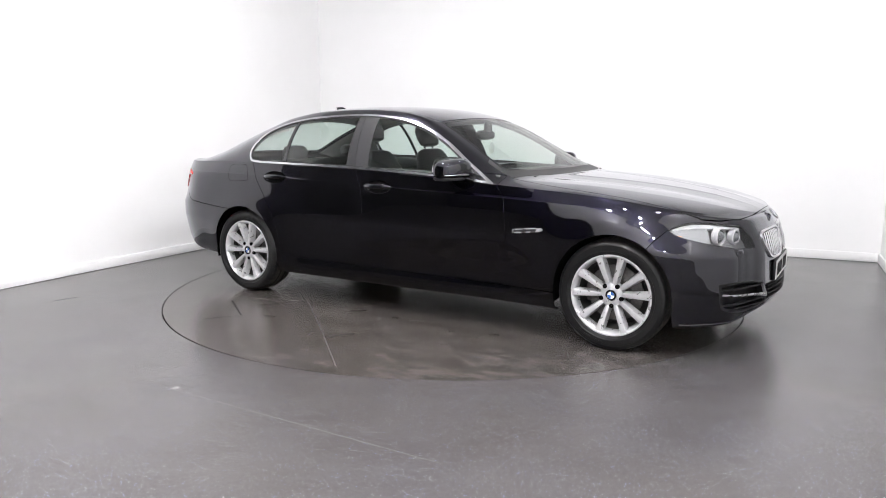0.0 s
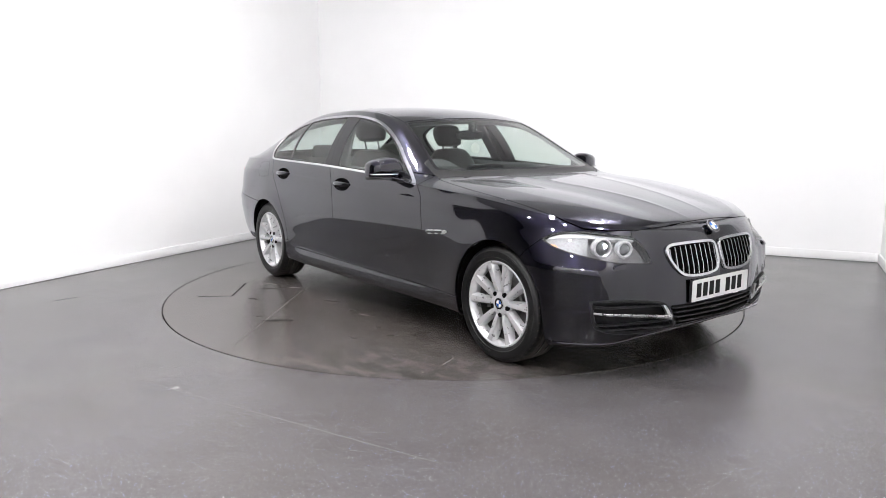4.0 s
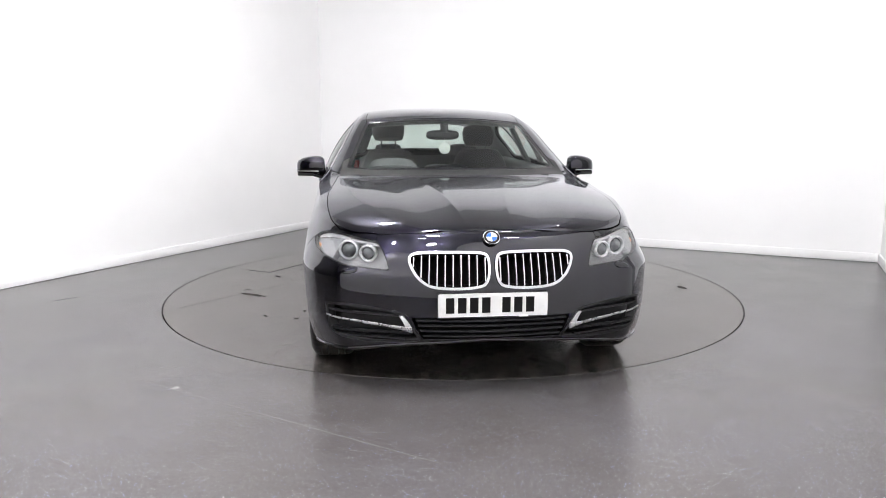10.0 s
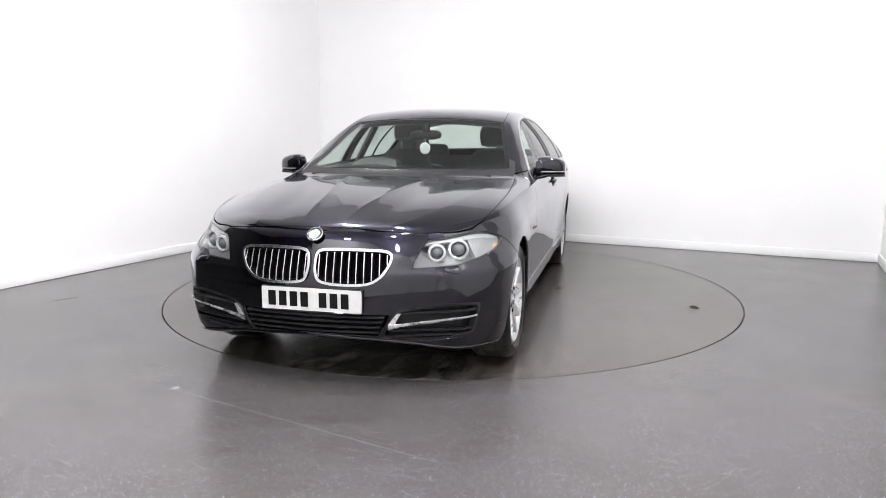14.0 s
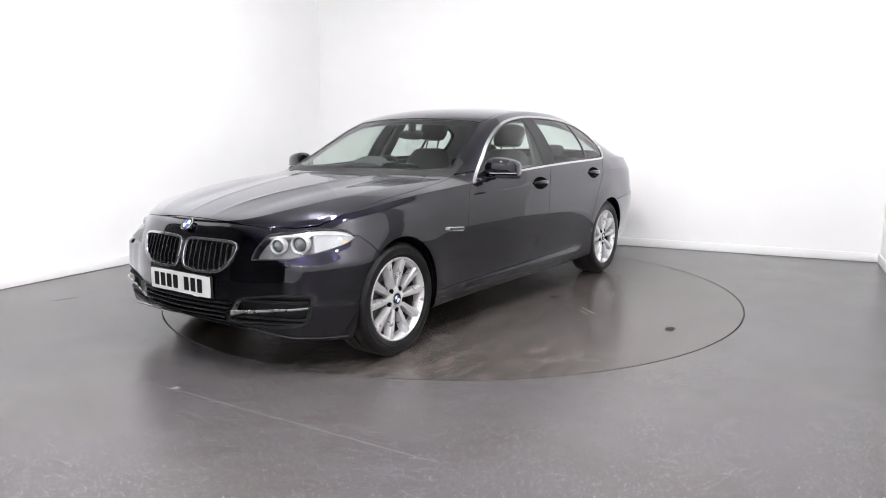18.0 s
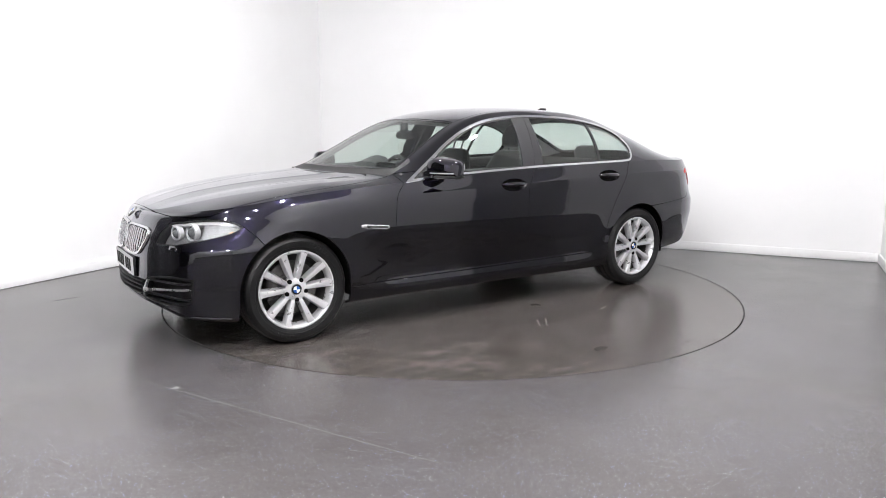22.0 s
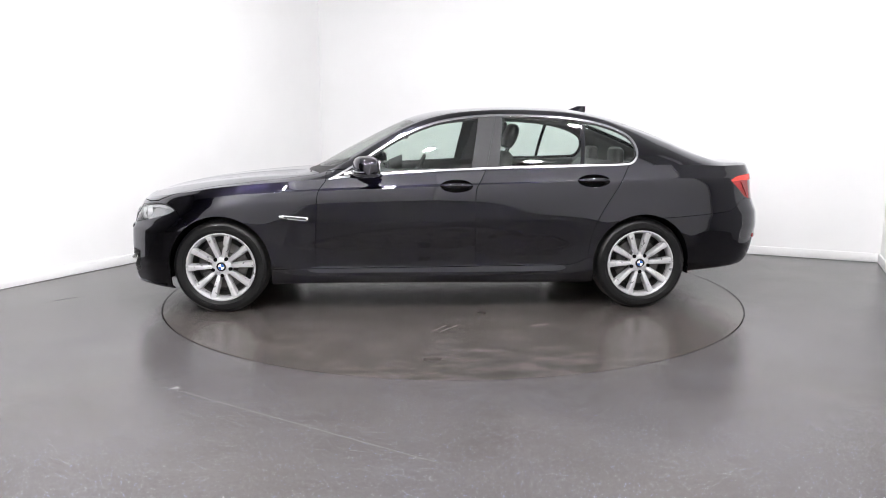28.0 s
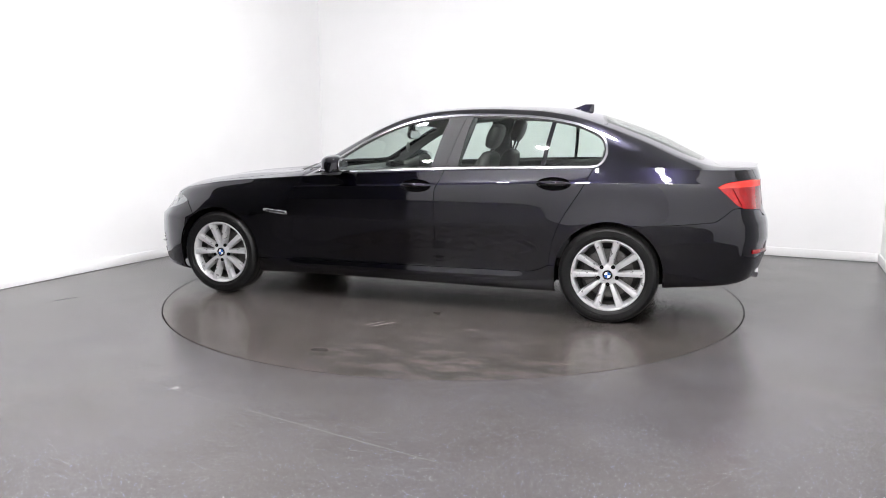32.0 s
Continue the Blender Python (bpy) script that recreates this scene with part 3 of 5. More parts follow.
# a hatch seam, tyre smears and scuffs on the deck, at its own heading
def strip(points, wide, thick=0.0008):
    """A flat strip of tape width along points on a floor."""
    P = [Vector((*q, 0)) for q in points]
    A, B = [], []
    for i, q in enumerate(P):
        t = (P[min(i + 1, len(P) - 1)] - P[max(i - 1, 0)]).normalized()
        n = Vector((-t.y, t.x, 0)) * wide / 2
        A.append(q + n)
        B.append(q - n)
    return slab([(v.x, v.y) for v in A + B[::-1]], thick)


def smear(cx, cy, long, wide, turn, seed):
    """A flat uneven blot."""
    rnd = random.Random(seed)
    out = []
    for k in range(26):
        t = 2 * math.pi * k / 26
        r = 1 + rnd.uniform(-0.35, 0.25)
        u, w = long * r * math.cos(t), wide * r * math.sin(t)
        out.append((cx + u * math.cos(turn) - w * math.sin(turn), cy + u * math.sin(turn) + w * math.cos(turn)))
    return slab(out, 0.0006)


SEAM = plain("dark joint", (0.012, 0.012, 0.012), 0.8, vary=0.2)
BLOT = plain("black rubber smear", (0.020, 0.018, 0.016), 0.7, spec=0.2, vary=0.4, scale=60)
PALE = plain("pale scuff", (0.080, 0.077, 0.074), 0.35, vary=0.2, scale=60)
WELD = plain("vinyl weld", (0.074, 0.071, 0.070), 0.3, vary=0.1, scale=60)
part("hatch_seam", strip([(-0.90, -1.78), (-0.76, -1.57), (-1.14, -1.31)], 0.013), SEAM, turntable, "dark hatch joint", False)
part("deck_seam", strip([(-0.60, -1.058), (0.016, -1.603), (0.50, -2.045)], 0.006, 0.0003), WELD, turntable, "pale vinyl weld seam", False)
for k, (cx, cy, lo, wi, tn) in enumerate(((0.13, -1.583, 0.12, 0.026, 0.95), (-0.569, -1.475, 0.05, 0.016, 0.4), (-0.817, -1.208, 0.105, 0.010, 1.0), (0.243, 1.874, 0.058, 0.030, 0.1), (-0.155, 0.860, 0.045, 0.022, 2.3),
                                           (-0.15, -1.04, 0.065, 0.014, 0.67), (0.192, -1.057, 0.03, 0.014, 0.3), (0.793, -1.396, 0.035, 0.010, 0.5), (0.684, -1.141, 0.03, 0.012, 0.2), (0.884, -1.182, 0.028, 0.010, 0.9), (0.951, -1.055, 0.03, 0.012, 0.4), (-0.049, -1.647, 0.03, 0.012, 1.2))):
    part("tyre_smear", smear(cx, cy, lo, wi, tn, k), BLOT, turntable, "black rubber smear", False)
for k, (cx, cy, lo, wi, tn) in enumerate(((-1.0, -1.15, 0.07, 0.006, 0.5), (-0.75, -1.05, 0.05, 0.007, 1.0), (0.35, -1.05, 0.05, 0.004, 0.3), (0.1, 1.25, 0.10, 0.004, 0.9), (0.16, 1.24, 0.08, 0.003, 0.95), (-0.5, 1.2, 0.06, 0.004, 0.3), (1.5, -1.2, 0.06, 0.005, 2.0))):
    part("scuff", smear(cx, cy, lo, wi, tn, 40 + k), PALE, turntable, "pale scuff", False)
ground = bpy.data.objects["floor"]
part("floor_mark", strip([(-3.00, -0.56), (-2.93, -0.48), (-2.87, -0.42)], 0.006), SEAM, ground, "short dark scratch", False)
part("weld_seam", strip([(-1.62, -2.23), (-0.9, -2.645), (-0.05, -3.135)], 0.0016, 0.0003), WELD, ground, "pale vinyl weld seam", False)
part("floor_mark", smear(0.189, -3.017, 0.007, 0.005, 0.3, 9), SEAM, ground, "dark chip", False)


# ---- panels cut from the body sheet ----
def cols(S):
    V = S[0]
    return V[:, 0], V[:, 1], V[:, 2], V[:, 6]


def cut(S, f, gap=0.0):
    return split(S, f, gap)


def moved(S, inward):
    V = S[0].copy()
    V[:, :3] -= V[:, 3:6] * inward
    return V, S[1]


def both_halves(S):
    V, T = S
    W = V.copy()
    W[:, 1] *= -1
    W[:, 4] *= -1
    V2, T2 = np.concatenate([V, W]), np.concatenate([T, T[:, ::-1] + len(V)])
    return clip((V2, T2), np.ones(len(V2)))


def flipped(S):
    W = S[0].copy()
    W[:, 1] *= -1
    W[:, 4] *= -1
    return W, S[1][:, ::-1]


def panel(name, S, mat, parent, lip=0.012, label="", back=False):
    """A sheet as one mesh with its edges folded inward by lip; back closes it with an inner skin."""
    V, T = S
    if not len(T):
        return None
    co, no = V[:, :3], V[:, 3:6]
    faces = T.tolist()
    if lip:
        E = np.concatenate([T[:, [0, 1]], T[:, [1, 2]], T[:, [2, 0]]])
        key = np.sort(E, 1)
        _, inv, cnt = np.unique(key[:, 0].astype(np.int64) * len(V) + key[:, 1], return_inverse=True, return_counts=True)
        rim = E[cnt[inv.reshape(-1)] == 1]
        if len(rim):
            vi = np.unique(rim)
            at = np.full(len(V), -1)
            at[vi] = np.arange(len(vi))
            out = np.zeros((len(vi), 3))
            side = np.cross(co[rim[:, 1]] - co[rim[:, 0]], no[rim[:, 0]])
            np.add.at(out, at[rim[:, 0]], side)
            np.add.at(out, at[rim[:, 1]], side)
            out /= np.linalg.norm(out, axis=1, keepdims=True) + 1e-9
            n0, n1 = len(V), len(V) + len(vi)
            r = min(0.0025, lip / 3)
            co = np.concatenate([co, co[vi] + out * r * 0.6 - no[vi] * r, co[vi] + out * r * 0.6 - no[vi] * lip])
            no = np.concatenate([no, out * 0.9 + no[vi] * 0.3, out])
            for a, b in rim.tolist():
                faces.append((b, a, n0 + at[a], n0 + at[b]))
                faces.append((n0 + at[b], n0 + at[a], n1 + at[a], n1 + at[b]))
    if back:
        k = len(co)
        co = np.concatenate([co, V[:, :3] - V[:, 3:6] * lip])
        no = np.concatenate([no, -V[:, 3:6]])
        faces += [[k + i for i in q[::-1]] for q in T.tolist()]
    me = bpy.data.meshes.new(name)
    me.from_pydata(co.tolist(), [], [list(map(int, q)) for q in faces])
    me.materials.append(mat)
    me.polygons.foreach_set("use_smooth", [True] * len(me.polygons))
    no = no / (np.linalg.norm(no, axis=1, keepdims=True) + 1e-12)
    me.normals_split_custom_set_from_vertices(no.tolist())
    ob = new(name, me)
    ob.parent = parent
    if label:
        tagged(ob, label)
    return ob


NET, NET_A = side_net()


def on_side(a, z, out=0.0):
    """The place on the flank at a way round the plan and a height, pushed out along the plan's normal."""
    a = abs(a)
    i = min(max(int(np.searchsorted(NET_A, a)) - 1, 0), len(NET_A) - 2)
    t = (a - NET_A[i]) / (NET_A[i + 1] - NET_A[i])
    line = NET[i] * (1 - t) + NET[i + 1] * t
    p = np.array([np.interp(z, line[:, 2], line[:, k]) for k in (0, 1)])
    d = NET[i + 1, 30, :2] - NET[i, 30, :2]
    n = np.array([d[1], -d[0]]) / (np.linalg.norm(d) + 1e-9)
    p = p + n * out
    return Vector((p[0], p[1], z))


def mirrored(points, s):
    return [Vector((q[0], q[1] * s, q[2])) for q in points]


def ribbon(points, outs, thick, high, n=None):
    """A bar of box section along points; outs are the directions of its face."""
    bm, rings = bmesh.new(), []
    up = Vector((0, 0, 1))
    for q, o in zip(points, outs):
        q, o = Vector(q), Vector(o).normalized()
        h = high if not isinstance(high, list) else high[len(rings)]
        u = up * (h / 2)
        f = o * (thick / 2)
        rings.append([bm.verts.new(q + k) for k in (f + u * 0.6, f * 0.55 + u, -f + u, -f - u, f * 0.55 - u, f - u * 0.6)])
    for A, B in zip(rings[:-1], rings[1:]):
        for k in range(6):
            bm.faces.new((A[k], A[(k + 1) % 6], B[(k + 1) % 6], B[k]))
    bm.faces.new(rings[0][::-1])
    bm.faces.new(rings[-1])
    bmesh.ops.recalc_face_normals(bm, faces=bm.faces)
    return bm


def loft(rings, cap=True):
    bm = bmesh.new()
    R = [[bm.verts.new(q) for q in r] for r in rings]
    n = len(R[0])
    for A, B in zip(R[:-1], R[1:]):
        for k in range(n):
            bm.faces.new((A[k], A[(k + 1) % n], B[(k + 1) % n], B[k]))
    if cap:
        bm.faces.new(R[0][::-1])
        bm.faces.new(R[-1])
    bmesh.ops.recalc_face_normals(bm, faces=bm.faces)
    return bm


def oval(c, ax, ay, a, b, n=28, p=2.6):
    """A ring of superellipse shape about c in the plane of ax and ay."""
    c, ax, ay = Vector(c), Vector(ax), Vector(ay)
    out = []
    for k in range(n):
        t = 2 * math.pi * k / n
        u, w = math.cos(t), math.sin(t)
        out.append(c + ax * (a * math.copysign(abs(u) ** (2 / p), u)) + ay * (b * math.copysign(abs(w) ** (2 / p), w)))
    return out


def cushion(c, ax, ay, az, a, b, d, p=2.8, n=28):
    """A padded block: rings that swell and close along az, half sizes a, b, d."""
    c, ax, ay, az = (Vector(q) for q in (c, ax, ay, az))
    rings = []
    for s in (-1, -0.97, -0.85, -0.6, -0.25, 0.25, 0.6, 0.85, 0.97, 1):
        k = (1 - abs(s) ** 4) ** 0.35 * 0.75 + 0.25 if abs(s) < 1 else 0.2
        rings.append(oval(c + az * (d * s), ax, ay, a * (0.9 + 0.1 * k) * (k if abs(s) > 0.8 else 1) ** 0.5, b * (k ** 0.8), n, p))
    return loft(rings)


saloon = new("saloon_car")
tagged(saloon, "black metallic four-door saloon car with chrome window line and alloy wheels", "car")

SHEET = half_body()
G = 0.0028
WHEEL_X, WHEEL_Z, ARCH = 1.484, 0.328, 0.350


def arch_cut(S):
    for cx in (WHEEL_X, -WHEEL_X):
        x, y, z, a = cols(S)
        d = np.hypot(x - cx, np.maximum(z - WHEEL_Z - 0.008, 0)) - ARCH
        S = clip(S, np.where(y > 0.55, d, 0.3))
    return S


# inner shell under all the gaps, coloured as their shade, without the glass areas
DLO = rounded([(0.735, 0.931), (0.735, 0.931), (0.374, 0.967), (-0.365, 1.002), (-0.95, 1.018), (-1.345, 1.028), (-1.415, 1.05), (-1.452, 1.125), (-1.42, 1.225),
               (-1.302, 1.293), (-1.141, 1.338), (-0.897, 1.370), (-0.571, 1.383), (-0.367, 1.378), (-0.163, 1.357), (0.0, 1.322), (0.162, 1.262), (0.322, 1.178), (0.478, 1.078), (0.632, 0.985)], 6)
SCREEN = rounded([(0.195, -0.2), (0.195, -0.2), (0.195, 0.0), (0.176, 0.326), (0.135, 0.545), (0.16, 0.580), (0.411, 0.640), (0.64, 0.700), (0.70, 0.700), (0.76, 0.62), (0.824, 0.486), (0.858, 0.2), (0.866, 0.0), (0.866, -0.2), (0.866, -0.2)], 6)
BACKLIGHT = rounded([(-1.36, -0.2), (-1.36, -0.2), (-1.36, 0.0), (-1.37, 0.3), (-1.40, 0.47), (-1.46, 0.51), (-1.75, 0.55), (-2.0, 0.585), (-2.045, 0.56), (-2.075, 0.3), (-2.08, 0.0), (-2.08, -0.2), (-2.08, -0.2)], 6)
BONNET = rounded([(2.150, -0.2), (2.150, -0.2), (2.150, 0.0), (2.146, 0.183), (2.135, 0.314), (2.113, 0.438), (2.092, 0.515), (2.092, 0.515), (2.021, 0.632), (1.944, 0.712), (1.917, 0.730), (1.818, 0.768), (1.581, 0.795),
                  (1.292, 0.800), (0.961, 0.778), (0.79, 0.765), (0.79, 0.765), (0.84, 0.66), (0.905, 0.45), (0.935, 0.2), (0.94, 0.0), (0.94, -0.2), (0.94, -0.2)], 6)
COWL = [(0.99, -0.2), (0.99, 0.45), (0.90, 0.66), (0.80, 0.755), (0.60, 0.735), (0.55, 0.6), (0.75, -0.2)]
LAMP_FRONT = rounded([(1.092, 0.723), (1.092, 0.723), (1.026, 0.690), (0.90, 0.660), (0.756, 0.633), (0.70, 0.623), (0.623, 0.617), (0.499, 0.609), (0.499, 0.609), (0.526, 0.673), (0.566, 0.722), (0.60, 0.741), (0.70, 0.752), (0.83, 0.764), (0.94, 0.766), (1.03, 0.752)], 6)
LAMP_REAR = rounded([(5.02, 0.917), (5.02, 0.917), (5.08, 0.942), (5.18, 0.955), (5.38, 0.963), (5.58, 0.955), (5.58, 0.955), (5.58, 0.775), (5.58, 0.775), (5.44, 0.772), (5.27, 0.780), (5.175, 0.797), (5.11, 0.845)], 6)
KIDNEY = rounded([(0.421, 0.672), (0.412, 0.697), (0.372, 0.710), (0.256, 0.714), (0.142, 0.714), (0.06, 0.710), (0.028, 0.692), (0.018, 0.640), (0.022, 0.588), (0.038, 0.550), (0.07, 0.535), (0.136, 0.527), (0.231, 0.527), (0.314, 0.540), (0.372, 0.581), (0.407, 0.631)], 6)
KIDNEY = KIDNEY * (0.98, 0.93) + (-0.004, 0.036)
INTAKE = rounded([(0.827, 0.440), (0.827, 0.440), (0.70, 0.450), (0.492, 0.425), (0.416, 0.405), (0.381, 0.348), (0.346, 0.282), (0.401, 0.267), (0.503, 0.258), (0.654, 0.264), (0.787, 0.292), (0.809, 0.328), (0.818, 0.381)], 6)
LOWER = [(-0.2, 0.392), (0.392, 0.392), (0.372, 0.345), (0.335, 0.284), (-0.2, 0.290)]

S = arch_cut(SHEET)
x, y, z, a = cols(S)
in_dlo = np.where(y > 0.45, inside(DLO, x, z), -0.3)
dlo, S = cut(S, in_dlo)
x, y, z, a = cols(S)
screen, S = cut(S, np.where(z > 0.93, inside(SCREEN, x, y), -0.3))
x, y, z, a = cols(S)
backlight, S = cut(S, np.where(z > 0.93, inside(BACKLIGHT, x, y), -0.3))
x, y, z, a = cols(S)
lamp_front, S = cut(S, np.where(x > 1.4, inside(LAMP_FRONT, a, z), -0.3))
x, y, z, a = cols(S)
lamp_rear, S = cut(S, np.where(x < -1.9, inside(LAMP_REAR, a, z), -0.3))
x, y, z, a = cols(S)
kidney, S = cut(S, np.where(x > 1.9, inside(KIDNEY, a, z), -0.3))
x, y, z, a = cols(S)
intake, S = cut(S, np.where(x > 1.7, inside(INTAKE, a, z), -0.3))
x, y, z, a = cols(S)
lower_grille, S = cut(S, np.where(x > 1.9, inside(LOWER, a, z), -0.3))
shell = S
x, y, z, a = cols(S)
bonnet, S = cut(S, np.where(x > 0.7, inside(BONNET, x, y), -0.3), G)
x, y, z, a = cols(S)
cowl, S = cut(S, np.where(z > 0.9, inside(COWL, x, y), -0.3))
x, y, z, a = cols(S)
boot, S = cut(S, np.where((x < -2.0), np.minimum(z - 0.72, np.maximum(inside([(-2.125, -0.2), (-2.125, 0.50), (-2.16, 0.60), (-2.25, 0.645), (-2.42, 0.60), (-2.5, 0.42), (-2.9, 0.42), (-2.9, -0.2)], x, y), a - 5.6)), -0.3), G)
x, y, z, a = cols(S)
nose_line = [(0.585, 0.95), (0.60, 0.742), (1.092, 0.723), (1.155, 0.668), (1.20, 0.614), (1.285, 0.503), (1.29, 0.1)]
bumper_front, S = cut(S, np.where(x > 1.45, -left_of(nose_line, a, z), -0.3), G)
x, y, z, a = cols(S)
tail_line = [(4.3, 0.652), (4.56, 0.660), (4.78, 0.677), (4.91, 0.690), (5.01, 0.700), (5.065, 0.734), (5.13, 0.780), (5.19, 0.786), (5.44, 0.763), (5.59, 0.763), (5.61, 0.715), (6.3, 0.715)]
bumper_rear, S = cut(S, np.where(x < -1.5, -left_of(tail_line, a, z), -0.3), G)
x, y, z, a = cols(S)
sill, S = cut(S, np.where(np.abs(x) < 1.45, (0.315 - 0.008 * x + 0.05 * np.clip((-x - 0.93) / 0.16, 0, 1) ** 2) - z, -0.3), 0.0035)
x, y, z, a = cols(S)
DOOR_F = rounded([(0.735, 0.99), (0.745, 0.925), (0.798, 0.847), (0.812, 0.70), (0.825, 0.45), (0.828, 0.2), (0.828, 0.2), (-0.293, 0.2), (-0.293, 0.2), (-0.293, 0.60), (-0.293, 0.846), (-0.33, 0.93), (-0.40, 1.08), (-0.40, 1.08)], 6)
DOOR_R = rounded([(-0.293, 0.2), (-0.293, 0.2), (-0.293, 0.60), (-0.293, 0.846), (-0.33, 0.93), (-0.40, 1.08), (-0.40, 1.08), (-1.40, 1.075), (-1.40, 1.075), (-1.362, 1.01), (-1.297, 0.885), (-1.166, 0.667), (-1.105, 0.47), (-1.085, 0.2), (-1.085, 0.2)], 6)
HANDLES = ((-0.157, 0.887), (-1.119, 0.921))


def handle_hole(S, hx, hz):
    x, y, z, a = cols(S)
    return clip(S, np.where(y > 0.7, (np.hypot((x - hx) / 0.113, (z - hz) / 0.0445) - 1) * 0.044, 0.3))


door_front, S = cut(S, np.where(y > 0.7, inside(DOOR_F, x, z), -0.3), G)
x, y, z, a = cols(S)
door_rear, S = cut(S, np.where((y > 0.7) & (z < 1.06), inside(DOOR_R, x, z), -0.3), G)
x, y, z, a = cols(S)
roof, S = cut(S, np.where(z > 1.2, inside([(0.30, -0.2), (0.30, 0.555), (0.05, 0.575), (-0.2, 0.556), (-0.6, 0.548), (-1.0, 0.556), (-1.42, 0.575), (-1.42, -0.2)], x, y), -0.3), 0.003)
x, y, z, a = cols(S)
fender, side_frame = cut(S, np.minimum(x - 0.56, 0.992 - z), 0.0)

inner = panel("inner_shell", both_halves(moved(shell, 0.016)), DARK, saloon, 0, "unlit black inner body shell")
panel("bonnet", both_halves(bonnet), PAINT, saloon, label="black creased bonnet")
panel("scuttle_panel", both_halves(cowl), PLASTIC, saloon, label="black plastic scuttle below the windscreen")
panel("roof", both_halves(roof), PAINT, saloon, label="black painted roof")
panel("boot_lid", both_halves(boot), PAINT, saloon, label="black boot lid")
nose = panel("front_bumper", both_halves(bumper_front), PAINT, saloon, label="black painted front bumper")
panel("rear_bumper", both_halves(bumper_rear), PAINT, saloon, label="black painted rear bumper")

# windscreen with a black printed border
x, y, z, a = cols(screen)
pane, border = cut(screen, inside(SCREEN, x, y) - 0.022)
front_glass = panel("windscreen", moved(both_halves(pane), 0.004), GLASS_SCREEN, saloon, 0.004, "clear green-tinted windscreen")
front_glass.visible_shadow = False
panel("windscreen_border", moved(both_halves(border), 0.003), GLOSS_BLACK, front_glass, 0.008)
x, y, z, a = cols(backlight)
pane, border = cut(backlight, inside(BACKLIGHT, x, y) - 0.02)
rear_glass = panel("rear_window", moved(both_halves(pane), 0.004), GLASS, saloon, 0.004, "green-tinted heated rear window")
rear_glass.visible_shadow = False
panel("rear_window_border", moved(both_halves(border), 0.003), GLOSS_BLACK, rear_glass, 0.008)

# side windows: chrome surround, black pillars, panes
x, y, z, a = cols(dlo)
core, trim = cut(dlo, inside(DLO, x, z) - 0.0125)
x, y, z, a = cols(core)
core, seal = cut(core, inside(DLO, x, z) - 0.020)


def across(S, foot, head):
    """x of a pane less that of a slanting line from foot to head."""
    x, y, z, a = cols(S)
    return x - (foot[0] + (head[0] - foot[0]) * (z - foot[1]) / (head[1] - foot[1]))


pane_f, rest = cut(core, across(core, (-0.262, 1.004), (-0.330, 1.353)))
post_f, rest = cut(rest, across(rest, (-0.365, 1.004), (-0.456, 1.373)), 0.0025)
post_r, rest = cut(rest, across(rest, (-0.450, 1.004), (-0.500, 1.361)))
pane_r, rest = cut(rest, across(rest, (-1.026, 1.023), (-1.066, 1.321)))
divider, pane_q = cut(rest, across(rest, (-1.050, 1.023), (-1.092, 1.321)))

